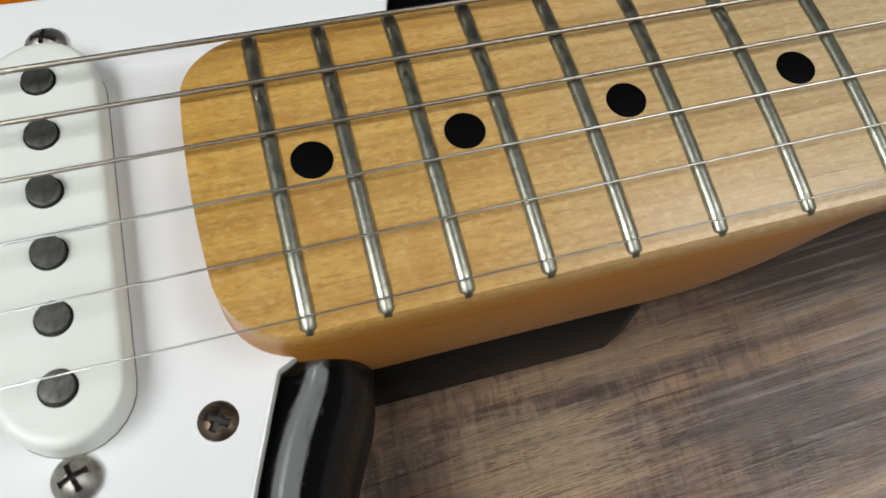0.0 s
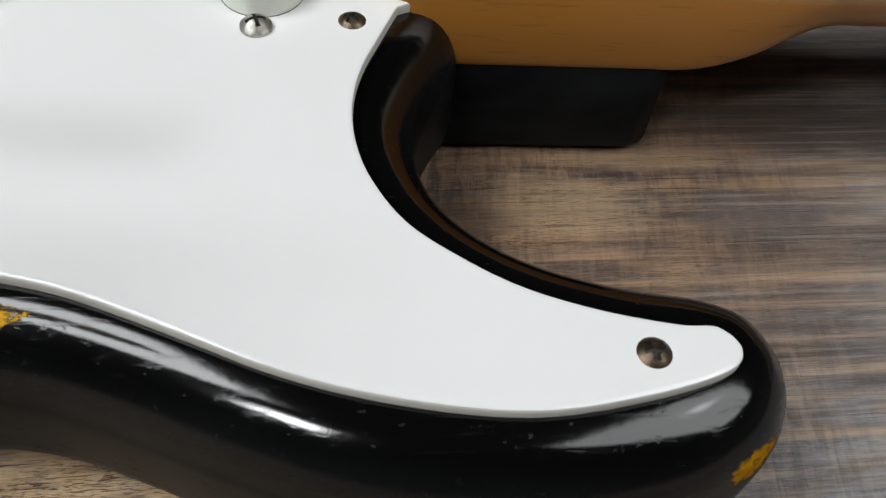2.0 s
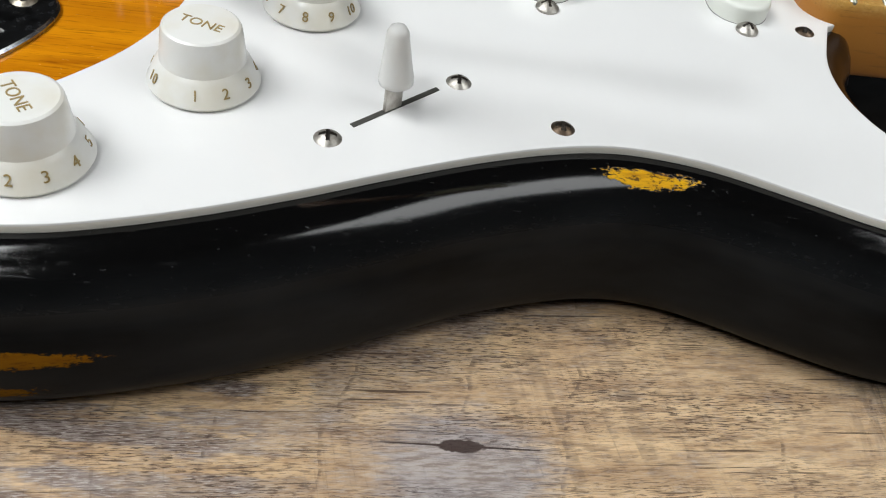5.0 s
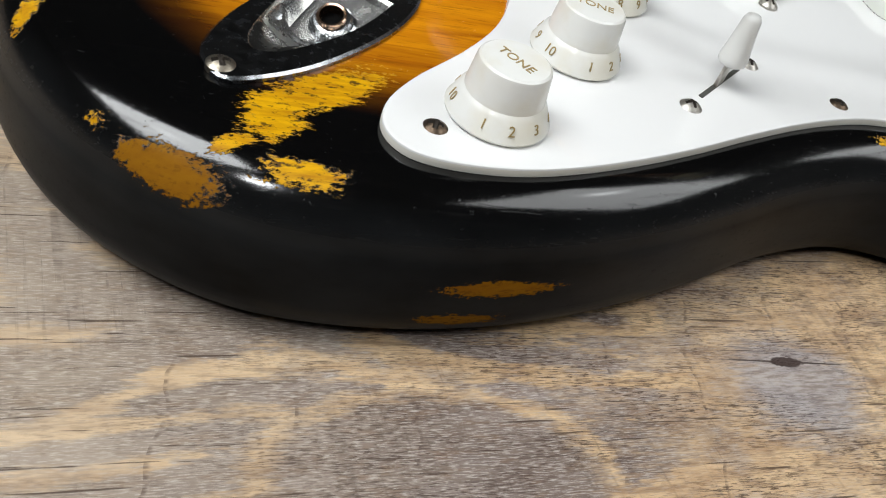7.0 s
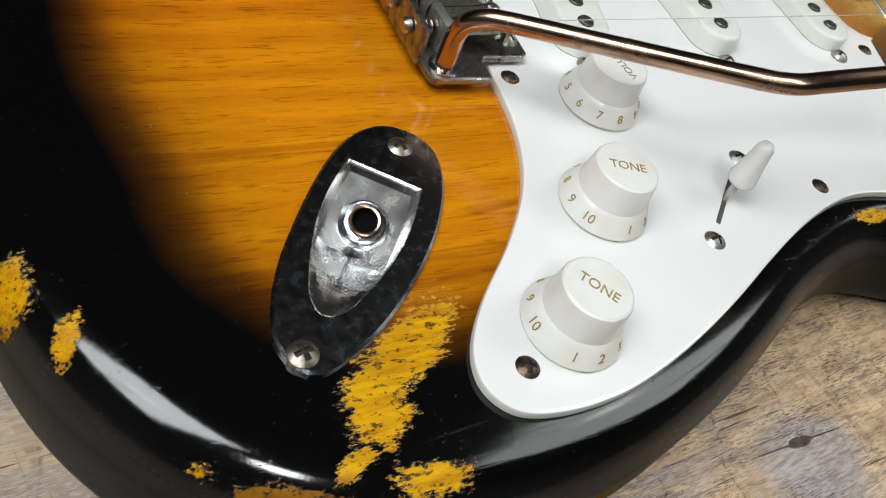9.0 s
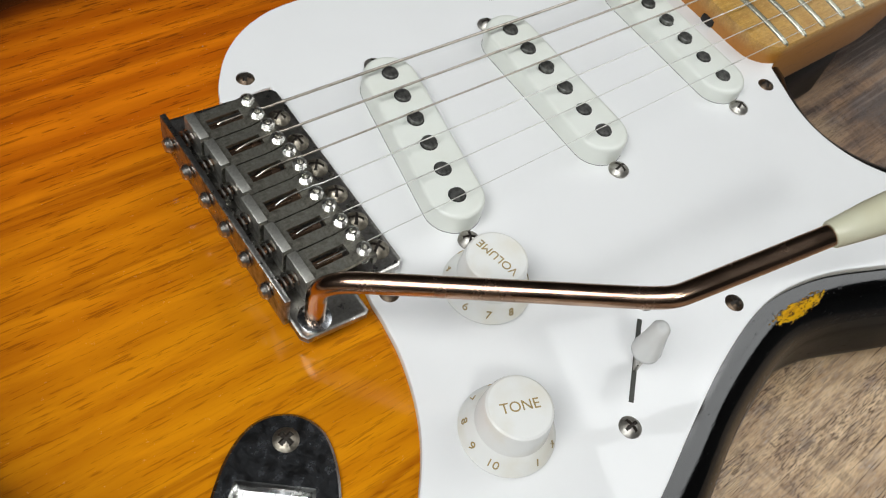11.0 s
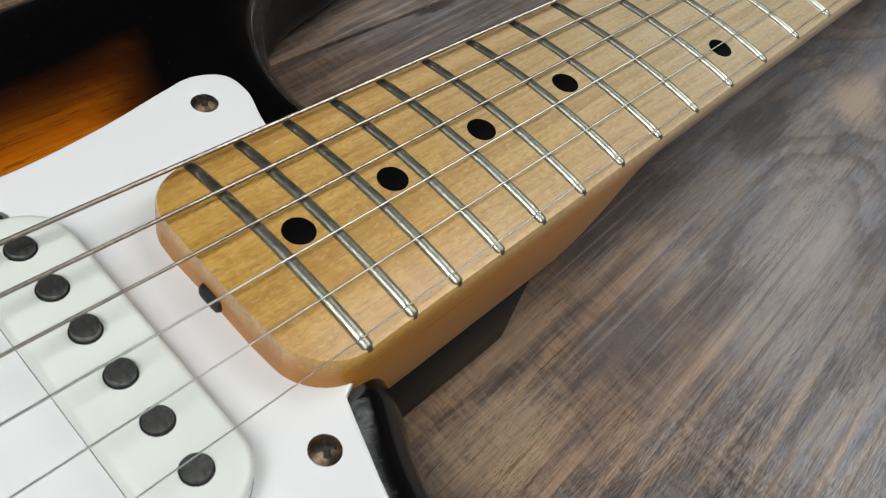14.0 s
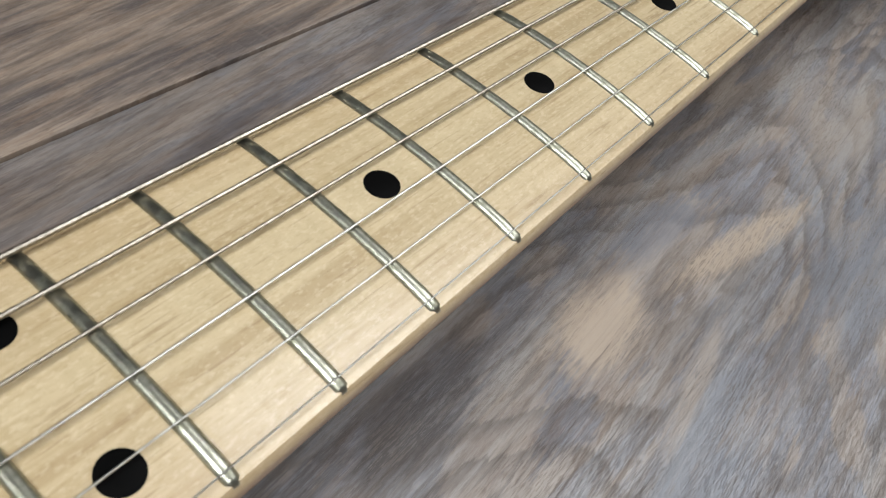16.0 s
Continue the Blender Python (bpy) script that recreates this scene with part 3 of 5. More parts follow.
WIRE = metal_material("string_steel", (0.58, 0.57, 0.54), (0.34, 0.32, 0.28), 0.28, 400, 0.4)
WOUND = metal_material("wound_string", (0.44, 0.40, 0.34), (0.20, 0.17, 0.135), 0.30, 900, 0.6)
SCREW = metal_material("dull_nickel", (0.50, 0.48, 0.44), (0.20, 0.18, 0.15), 0.38, 500, 0.8)
GRUB = metal_material("bright_steel", (0.84, 0.83, 0.78), (0.13, 0.11, 0.08), 0.24, 650, 0.95)
BRONZE = metal_material("tarnished_screw", (0.15, 0.11, 0.078), (0.035, 0.023, 0.016), 0.36, 700)
COPPER = metal_material("worn_copper_rod", (0.52, 0.35, 0.25), (0.25, 0.165, 0.115), 0.17, 70, 0.6)
SADDLE = metal_material("oxidised_steel", (0.44, 0.425, 0.36), (0.065, 0.055, 0.040), 0.38, 260, 1.0)
# blotched chrome in two tones: mirrored dark on the plate, highlights in the scoop
JACK = metal_material("blotched_chrome", (0.40, 0.415, 0.44), (0.13, 0.14, 0.155), 0.16, 300, 0.7, 1.0, 0.03)
SCOOP = metal_material("shining_chrome", (0.74, 0.74, 0.73), (0.40, 0.395, 0.37), 0.18, 110, 0.6, 1.0, 0.015)
PLATE = metal_material("tarnished_plate", (0.50, 0.485, 0.455), (0.085, 0.074, 0.064), 0.26, 190, 0.95)
POLE = metal_material("magnet_grey", (0.24, 0.24, 0.225), (0.045, 0.045, 0.042), 0.36, 420, 0.9, 0.9)
AGED = metal_material("aged_screw", (0.42, 0.38, 0.31), (0.13, 0.105, 0.08), 0.34, 500, 0.8)
FOOTING = metal_material("lit_steel", (0.60, 0.59, 0.54), (0.20, 0.18, 0.15), 0.46, 260, 0.85)
DARK = dull_material("dark_recess", (0.012, 0.011, 0.010), 0.6)
SLOT = dull_material("dim_slot", (0.07, 0.07, 0.06), 0.5)
SLOT_SHADE = dull_material("screw_slot_shade", (0.035, 0.027, 0.020), 0.6)
INK = dull_material("black_marker", (0.003, 0.003, 0.003), 0.5, spec=0.04)
GOLD = dull_material("faded_gold_ink", (0.46, 0.33, 0.12), 0.45, 500, 0.5)
NUT = dull_material("bone_nut", (0.7, 0.66, 0.55), 0.4)
PAINT = dull_material("wall_paint", (0.10, 0.099, 0.097), 0.85, 40, 0.08)
CEILING = dull_material("ceiling_paint", (0.11, 0.11, 0.11), 0.9, 40, 0.06)
CLOTH = dull_material("black_fabric", (0.02, 0.02, 0.02), 0.9)
METALB = dull_material("black_metal", (0.03, 0.03, 0.03), 0.4)
KEYGLOW = emitter_material("key_diffuser", KEY_STRENGTH, KEY_STRENGTH * 1.0)
TAILGLOW = emitter_material("tail_diffuser", TAIL_STRENGTH, TAIL_STRENGTH * 0.6)
SIDEGLOW = emitter_material("side_diffuser", SIDE_STRENGTH, SIDE_STRENGTH * 2.4, (-0.50, 0.18, 0), 0.125)


# ---- shape helpers ----
def finish(name, bm, material, smooth=True, sharp=35):
    bmesh.ops.recalc_face_normals(bm, faces=bm.faces)
    me = bpy.data.meshes.new(name)
    bm.to_mesh(me)
    bm.free()
    for mat in material if isinstance(material, (list, tuple)) else [material]:
        me.materials.append(mat)
    if smooth:
        for poly in me.polygons:
            poly.use_smooth = True
        me.set_sharp_from_angle(angle=radians(sharp))
    return me


def part(name, bm, material, parent, label="", m=None, smooth=True, sharp=35):
    """Links a bmesh (or a mesh) as one mesh object under a thing or a part."""
    me = bm if isinstance(bm, bpy.types.Mesh) else finish(name, bm, material, smooth, sharp)
    ob = new(name, me)
    ob.parent = parent
    if m is not None:
        ob.matrix_basis = m
    return tagged(ob, label)


def curve_points(points, steps=8, closed=False):
    """A smooth line through the points (Catmull-Rom)."""
    pts = [Vector(q) for q in points]
    n, out = len(pts), []
    for i in range(n if closed else n - 1):
        a, b = pts[i], pts[(i + 1) % n]
        p0 = pts[i - 1] if closed or i > 0 else a + (a - b)
        p3 = pts[(i + 2) % n] if closed or i + 2 < n else b + (b - a)
        for s in range(steps):
            u = s / steps
            out.append(0.5 * ((2 * a) + (b - p0) * u + (2 * p0 - 5 * a + 4 * b - p3) * u * u + (3 * a - p0 - 3 * b + p3) * u ** 3))
    if not closed:
        out.append(pts[-1])
    return out


def mm(*pairs):
    return [(x / 1000, y / 1000) for x, y in pairs]


def resample(pts, step):
    """Even spacing along a closed line."""
    p = np.array([tuple(q)[:2] for q in pts])
    seg = np.roll(p, -1, 0) - p
    ln = np.hypot(seg[:, 0], seg[:, 1])
    s = np.concatenate([[0], np.cumsum(ln)])
    n = int(s[-1] / step)
    want = np.linspace(0, s[-1], n, endpoint=False)
    q = np.vstack([p, p[:1]])
    return np.stack([np.interp(want, s, q[:, 0]), np.interp(want, s, q[:, 1])], 1)


def outward(p):
    """Outward normals of a closed line."""
    t = np.roll(p, -1, 0) - np.roll(p, 1, 0)
    t /= np.maximum(np.hypot(t[:, 0], t[:, 1]), 1e-9)[:, None]
    area = np.sum(p[:, 0] * np.roll(p[:, 1], -1) - np.roll(p[:, 0], -1) * p[:, 1])
    n = np.stack([t[:, 1], -t[:, 0]], 1)
    return n if area > 0 else -n


def inside(q, poly):
    """Which of the points q lie in the closed line."""
    x, y = q[:, :1], q[:, 1:]
    x0, y0 = poly[:, 0], poly[:, 1]
    x1, y1 = np.roll(x0, -1), np.roll(y0, -1)
    with np.errstate(divide="ignore", invalid="ignore"):
        hit = ((y0 > y) != (y1 > y)) & (x < (x1 - x0) * (y - y0) / (y1 - y0) + x0)
    return hit.sum(1) % 2 == 1


def ring_skin(bm, rings, close=True):
    for a, b in zip(rings, rings[1:]):
        n = len(a)
        for i in range(n if close else n - 1):
            bm.faces.new((a[i], a[(i + 1) % n], b[(i + 1) % n], b[i]))


def slab(outline, z0, z1, bevel=0.0006, rim_material=0):
    """A plate with softened upper edge over a closed outline."""
    bm = bmesh.new()
    p = np.array([tuple(q)[:2] for q in outline])
    n = outward(p)
    rings = []
    for inset, z in ((0, z0), (0, z1 - bevel), (bevel * 0.3, z1 - bevel * 0.3), (bevel, z1), (bevel * 1.8, z1)):
        rings.append([bm.verts.new((*(p[i] - n[i] * inset), z)) for i in range(len(p))])
    ring_skin(bm, rings)
    for f in bm.faces:
        f.material_index = rim_material if max(v.co.z for v in f.verts) < z1 - bevel * 0.5 else 0
    from mathutils.geometry import delaunay_2d_cdt
    last = np.array([tuple(v.co)[:2] for v in rings[-1]])
    verts, _, faces, back, *_ = delaunay_2d_cdt([Vector(q) for q in last], [(i, (i + 1) % len(last)) for i in range(len(last))], [], 0, 1e-8)
    flat = np.array([tuple(q) for q in verts])
    tops = [rings[-1][o[0]] if o else bm.verts.new((*q, z1)) for q, o in zip(verts, back)]
    tris = [t for t in faces if len(t) == 3]
    for t, keep in zip(tris, inside(flat[np.array(tris)].mean(1), last)):
        if keep and len({tops[i] for i in t}) == 3:
            bm.faces.new([tops[i] for i in t])
    bm.faces.new(rings[0][::-1])
    return bm


def lathe(profile, segments=40, caps=True):
    """A turned body: (radius, z) pairs from the bottom up."""
    bm = bmesh.new()
    rings = [[bm.verts.new((r * math.cos(2 * math.pi * i / segments), r * math.sin(2 * math.pi * i / segments), z)) for i in range(segments)] for r, z in profile]
    ring_skin(bm, rings)
    if caps:
        bm.faces.new(rings[0][::-1])
        bm.faces.new(rings[-1])
    return bm


def box(sx, sy, sz, bevel=0.0, centre=(0, 0, 0)):
    bm = bmesh.new()
    bmesh.ops.create_cube(bm, size=1, matrix=Matrix.Translation(centre) @ Matrix.Diagonal((sx, sy, sz, 1)))
    if bevel:
        bmesh.ops.bevel(bm, geom=bm.edges[:], offset=bevel, segments=2, affect="EDGES", profile=0.5)
    return bm


def tube(points, radius, sides=14, taper=None):
    """A round rod along a line of points."""
    bm = bmesh.new()
    pts = [Vector(q) for q in points]
    rings, up = [], Vector((0, 0, 1))
    ref = None
    for i, q in enumerate(pts):
        d = (pts[min(i + 1, len(pts) - 1)] - pts[max(i - 1, 0)]).normalized()
        if ref is None:
            ref = d.orthogonal().normalized()
        ref = (ref - d * ref.dot(d)).normalized()
        side = d.cross(ref)
        r = taper[i] if taper else radius
        rings.append([bm.verts.new(q + (ref * math.cos(2 * math.pi * j / sides) + side * math.sin(2 * math.pi * j / sides)) * r) for j in range(sides)])
    ring_skin(bm, rings)
    bm.faces.new(rings[0][::-1])
    bm.faces.new(rings[-1])
    return bm


def screw_head(radius, dome, drop=0.0, depth=0.0011, slot=0.13):
    """A cross-head screw: a domed disc with its cross sunk in."""
    bm = bmesh.new()
    segs, steps = 48, 11
    rings = []
    for j in range(steps, 0, -1):
        r = radius * j / steps
        ring = []
        for i in range(segs):
            a = 2 * math.pi * i / segs
            x, y = r * math.cos(a), r * math.sin(a)
            z = dome * (1 - (r / radius) ** 2)
            if r < radius * 0.62 and min(abs(x), abs(y)) < radius * slot:
                z -= depth * min(1.0, (radius * 0.66 - r) / (radius * 0.3) + 0.4)
            ring.append(bm.verts.new((x, y, z)))
        rings.append(ring)
    low = [bm.verts.new((radius * math.cos(2 * math.pi * i / segs), radius * math.sin(2 * math.pi * i / segs), -0.0015 - drop)) for i in range(segs)]
    ring_skin(bm, [low] + rings)
    c = bm.verts.new((0, 0, dome - depth * 1.3))
    for i in range(segs):
        bm.faces.new((rings[-1][i], rings[-1][(i + 1) % segs], c))
    bm.faces.new(low[::-1])
    # the sunken cross gets a dark material for its shade
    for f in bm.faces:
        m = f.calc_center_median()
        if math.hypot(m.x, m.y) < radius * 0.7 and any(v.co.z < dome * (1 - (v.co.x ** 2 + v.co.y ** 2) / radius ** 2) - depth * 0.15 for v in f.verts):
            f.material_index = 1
    return bm


def lettering(text, size, depth=0.00008):
    """Letters of the built-in font as a flat mesh, centred."""
    cu = bpy.data.curves.new("lettering", "FONT")
    cu.body, cu.size, cu.align_x, cu.align_y, cu.extrude = text, size, "CENTER", "CENTER", depth
    ob = bpy.data.objects.new("lettering", cu)
    scene.collection.objects.link(ob)
    me = bpy.data.meshes.new_from_object(ob.evaluated_get(bpy.context.evaluated_depsgraph_get()))
    bpy.data.objects.remove(ob)
    me.materials.clear()
    me.materials.append(GOLD)
    return me


# ---- floor and room ----
def build_room():
    """Wide weathered boards on the ground, plain walls and ceiling round them."""
    base = box(6, 6, 0.02, centre=(0, 0, -0.0145))
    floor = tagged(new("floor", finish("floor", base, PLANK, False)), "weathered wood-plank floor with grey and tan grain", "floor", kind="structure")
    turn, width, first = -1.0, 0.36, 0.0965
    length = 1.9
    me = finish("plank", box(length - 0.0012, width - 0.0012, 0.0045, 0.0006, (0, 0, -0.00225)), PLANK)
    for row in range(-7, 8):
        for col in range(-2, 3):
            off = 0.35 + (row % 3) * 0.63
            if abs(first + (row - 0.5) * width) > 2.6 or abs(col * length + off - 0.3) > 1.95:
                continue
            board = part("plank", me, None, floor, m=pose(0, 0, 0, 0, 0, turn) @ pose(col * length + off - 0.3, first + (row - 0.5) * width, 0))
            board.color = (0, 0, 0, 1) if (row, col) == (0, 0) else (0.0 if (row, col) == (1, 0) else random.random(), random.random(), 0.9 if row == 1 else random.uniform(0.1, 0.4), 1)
    h = 2.5
    for name, size, at in (("wall_north", (6.2, 0.1, h), (0, 3.05, h / 2)), ("wall_south", (6.2, 0.1, h), (0, -3.05, h / 2)),
                           ("wall_east", (0.1, 6, h), (3.05, 0, h / 2)), ("wall_west", (0.1, 6, h), (-3.05, 0, h / 2))):
        tagged(new(name, finish(name, box(*size, centre=at), PAINT, False)), "plain dark grey painted wall", "wall", kind="structure")
    tagged(new("ceiling", finish("ceiling", box(6.2, 6.2, 0.1, centre=(0, 0, h + 0.05)), CEILING, False)), "plain dark grey ceiling", "ceiling", kind="structure")


build_room()


def softbox(at, aim, wide, high, along, glow, label):
    """A studio softbox on a tripod stand."""
    at, aim = Vector(at), Vector(aim)
    root = new("softbox_lamp")
    root.location = (at.x, at.y, 0)
    tagged(root, label, "lamp", "softbox lamps")
    back_z = (at - aim).normalized()
    side_x = (Vector((*along, 0)) - back_z * Vector((*along, 0)).dot(back_z)).normalized()
    turn = Matrix((side_x, back_z.cross(side_x), back_z)).transposed().to_4x4()
    face = Matrix.Translation(at - Vector((at.x, at.y, 0))) @ turn
    bm = bmesh.new()
    hw, hh, back = wide / 2, high / 2, 0.05
    rim = [bm.verts.new((hw * sx, hh * sy, 0.004)) for sx, sy in ((-1, -1), (1, -1), (1, 1), (-1, 1))]
    lip = [bm.verts.new((hw * 1.02 * sx, hh * 1.02 * sy, -0.01)) for sx, sy in ((-1, -1), (1, -1), (1, 1), (-1, 1))]
    end = [bm.verts.new((back * sx, back * sy, 0.26)) for sx, sy in ((-1, -1), (1, -1), (1, 1), (-1, 1))]
    ring_skin(bm, [rim, lip, end])
    bm.faces.new(end)
    part("shell", bm, CLOTH, root, m=face)
    bm = bmesh.new()
    bmesh.ops.create_grid(bm, x_segments=8, y_segments=8, size=0.985, matrix=Matrix.Diagonal((hw, hh, 1, 1)))
    part("diffuser", bm, glow, root, "lit white diffuser", m=face)
    top = face @ Vector((0, 0, 0.27))
    part("pole", tube([(top.x, top.y, 0.12), (top.x, top.y, top.z)], 0.012), METALB, root)
    for i in range(3):
        a = 2 * math.pi * i / 3 + 0.4
        part("leg", tube([(top.x, top.y, 0.3), (top.x + 0.3 * math.cos(a), top.y + 0.3 * math.sin(a), 0.01)], 0.009), METALB, root)


softbox((-0.58, -1.01, 1.55), (0.05, -0.02, 0.05), 0.305, 0.305, (0.77, -0.64), KEYGLOW, "lit square softbox lamp on a black tripod stand")
softbox((-0.92, -0.12, 1.50), (-0.05, -0.05, 0.05), 0.82, 1.0, (0.0, 1.0), TAILGLOW, "lit upright softbox lamp on a black tripod stand")
softbox((1.448, -0.38, 1.30), (1.443, -0.38, 0.05), 1.70, 0.90, (0.95, -0.31), SIDEGLOW, "large lit oblong softbox lamp on a black tripod stand")


# ---- the guitar ----
guitar = tagged(new("electric_guitar"), "worn sunburst electric guitar with white scratchplate lying on boards", "guitar")

BODY_TOP, PLATE_TOP, FOOT = 0.0450, 0.0475, 0.0004
CUTAWAY = mm((201.9, -25.3), (200.2, -33.1), (195.8, -42.1), (192.6, -50.8), (191.6, -58.7), (193.1, -66.6), (196.7, -74.5), (203.3, -82.0), (214.0, -88.5), (228.8, -93.1), (241.7, -95.1))
HORN = mm((250.4, -98.5), (255.3, -104.5), (257.3, -112.7), (254.8, -121.4), (247.7, -129.1), (235.0, -135.3), (215.9, -139.0), (196.9, -138.6))
TREBLE_SIDE = mm((177.4, -135.5), (158.2, -128.9), (139.2, -121.2), (125.1, -116.8), (111.0, -115.5), (94.6, -118.4), (72.2, -125.6), (48.0, -136.6), (23.4, -146.5), (-4.6, -154.6), (-31.7, -158.8))
TAIL = mm((-57.2, -159.1), (-80.9, -155.2), (-102.2, -144.8), (-119.2, -130.3), (-132.7, -110.4), (-140.9, -88.0), (-144.7, -61.3), (-149.5, -26.6), (-147.5, 13.9), (-139.6, 55.3), (-124.0, 98.6), (-98.8, 130.1), (-65.2, 149.1))
BASS_SIDE = mm((-28.1, 155.4), (10.8, 153.1), (47.5, 142.3), (86.6, 129.0), (120.5, 114.7), (150.0, 107.2), (184.5, 106.4), (219.2, 111.0), (259.2, 121.6), (290.4, 128.6))
BASS_HORN = mm((313.2, 122.6), (322.2, 114.6), (317.2, 104.5), (299.6, 98.8), (278.7, 93.5), (260.9, 84.1), (248.9, 71.7), (241.5, 57.7), (238.5, 45.1), (239.3, 34.3), (241.1, 23.0), (234.1, 7.6), (217.3, 2.7), (207.2, -4.3), (202.9, -14.3))


def jack_frame():
    """The jack plate's own axes: u from its wide end to its narrow end, v across."""
    return pose(-0.0500, -0.0717, BODY_TOP + 0.0016, 0, 0, 231.5)


def jack_recess(grow=0.0):
    """The outline of the plate's scoop, in the body's plane."""
    half = [(0.0, 0.0098), (0.006, 0.0105), (0.016, 0.0108), (0.026, 0.0098), (0.036, 0.0073), (0.043, 0.0048), (0.0465, 0.002)]
    line = [(u, v) for u, v in half] + [(0.0472, 0.0)] + [(u, -v) for u, v in half[::-1]]
    f = jack_frame()
    pts = curve_points(line[:-1] + [line[-1]], 5)
    c = Vector((0.02, 0))
    return [f @ Vector((*(c + (Vector(q[:2]) - c) * (1 + grow)), 0)) for q in pts]


def smooth_step(u):
    u = np.clip(u, 0, 1)
    return u * u * (3 - 2 * u)


def build_body():
    raw = curve_points(CUTAWAY + HORN + TREBLE_SIDE + TAIL + BASS_SIDE + BASS_HORN, 8, True)
    line = resample(raw, 0.003)
    n = outward(line)
    r, deep, bm = 0.0138, 0.0170, bmesh.new()
    corner = np.hypot(line[:, 0] - 0.2022, line[:, 1] + 0.0156)
    ease = 0.78 + 0.22 * smooth_step((corner - 0.008) / 0.022)
    rings, insets = [], []
    steps = 7
    for i in range(steps + 1):
        a = math.pi / 2 * i / steps
        rings.append((r * (1 - math.sin(a)), r * (1 - math.cos(a))))
    profile = [(ins, z + FOOT) for ins, z in rings] + [(0.0, BODY_TOP / 2)] + [(ins, BODY_TOP - z * deep / r) for ins, z in rings[::-1]]
    made = []
    for ins, z in profile:
        made.append([bm.verts.new((*(line[i] - n[i] * ins * ease[i]), z)) for i in range(len(line))])
    ring_skin(bm, made)
    # the top: a fine sheet inside the last ring, open at the jack scoop
    inner = line - n * (r * ease)[:, None]
    hole = np.array([tuple(q)[:2] for q in jack_recess(-0.03)])
    gx, gy = np.meshgrid(np.arange(-0.16, 0.32, 0.0045), np.arange(-0.17, 0.165, 0.0045))
    grid = np.stack([gx.ravel(), gy.ravel()], 1)
    grid = grid[inside(grid, inner) & ~inside(grid, hole)]
    gap = np.min(np.hypot(grid[:, None, 0] - inner[None, :, 0], grid[:, None, 1] - inner[None, :, 1]), 1)
    grid = grid[gap > 0.0025]
    flat = np.vstack([inner, hole, grid])
    na, nb = len(inner), len(hole)
    edges = [(i, (i + 1) % na) for i in range(na)] + [(na + i, na + (i + 1) % nb) for i in range(nb)]
    from mathutils.geometry import delaunay_2d_cdt
    verts, _, faces, *_ = delaunay_2d_cdt([Vector(q) for q in flat], edges, [], 0, 1e-7)
    vv = np.array([tuple(q) for q in verts])
    tri = np.array([f for f in faces if len(f) == 3])
    mid = vv[tri].mean(1)
    keep = inside(mid, inner) & ~inside(mid, hole)
    top = {}
    for q, v in zip(inner, made[-1]):
        top[(round(q[0], 6), round(q[1], 6))] = v
    vs = [top.get((round(q[0], 6), round(q[1], 6))) or bm.verts.new((*q, BODY_TOP)) for q in vv]
    for f in tri[keep]:
        try:
            bm.faces.new([vs[i] for i in f])
        except ValueError:
            pass
    under = {(round(q[0], 6), round(q[1], 6)): v for q, v in zip(inner, made[0])}
    verts, _, faces, *_ = delaunay_2d_cdt([Vector(q) for q in inner], edges[:na], [], 0, 1e-7)
    low = [under.get((round(q[0], 6), round(q[1], 6))) or bm.verts.new((*q, FOOT)) for q in verts]
    tri = np.array([f for f in faces if len(f) == 3])
    for f in tri[inside(np.array([tuple(q) for q in verts])[tri].mean(1), inner)]:
        try:
            bm.faces.new([low[i] for i in f])
        except ValueError:
            pass
    loose = [v for v in bm.verts if not v.link_faces]
    bmesh.ops.delete(bm, geom=loose, context="VERTS")
    # the heel block under the neck
    heel = [(0.190, 0.0264), (0.246, 0.0260), (0.2535, 0.0245), (0.2565, 0.018), (0.2565, -0.018), (0.2545, -0.0235), (0.250, -0.0256), (0.190, -0.0266)]
    hp = np.array(heel)
    hn = outward(hp)
    hr = [[bm.verts.new((*(hp[i] - hn[i] * ins), z)) for i in range(len(hp))] for ins, z in ((0.003, 0.0006), (0.0008, 0.0022), (0, 0.005), (0, 0.0318), (0.0008, 0.0326))]
    ring_skin(bm, hr)
    bm.faces.new(hr[-1])
    bm.faces.new(hr[0][::-1])
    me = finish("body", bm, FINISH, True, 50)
    co = np.zeros(len(me.vertices) * 3)
    me.vertices.foreach_get("co", co)
    co = co.reshape(-1, 3)
    d = np.concatenate([np.min(np.hypot(chunk[:, None, 0] - line[None, :, 0], chunk[:, None, 1] - line[None, :, 1]), 1) for chunk in np.array_split(co, 12)])
    d[co[:, 2] < BODY_TOP - 0.0005] = 0.0
    at = me.attributes.new("edge", "FLOAT", "POINT")
    at.data.foreach_set("value", d.astype(np.float32))
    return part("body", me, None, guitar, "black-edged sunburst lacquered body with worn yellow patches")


body = build_body()

# strap button on the tip of the bass horn
part("strap_button", lathe([(0.0052, -0.002), (0.0052, 0.0012), (0.0036, 0.0024), (0.0034, 0.0066), (0.0062, 0.0084), (0.0070, 0.0096), (0.0068, 0.0108), (0.0040, 0.0114), (0.0022, 0.0108)], 32),
     CHROME, guitar, "chrome strap button screwed to the horn", pose(0.3200, 0.1085, 0.0225, 0, 0, -22) @ pose(0, 0, 0, 0, 90, 0), sharp=40)

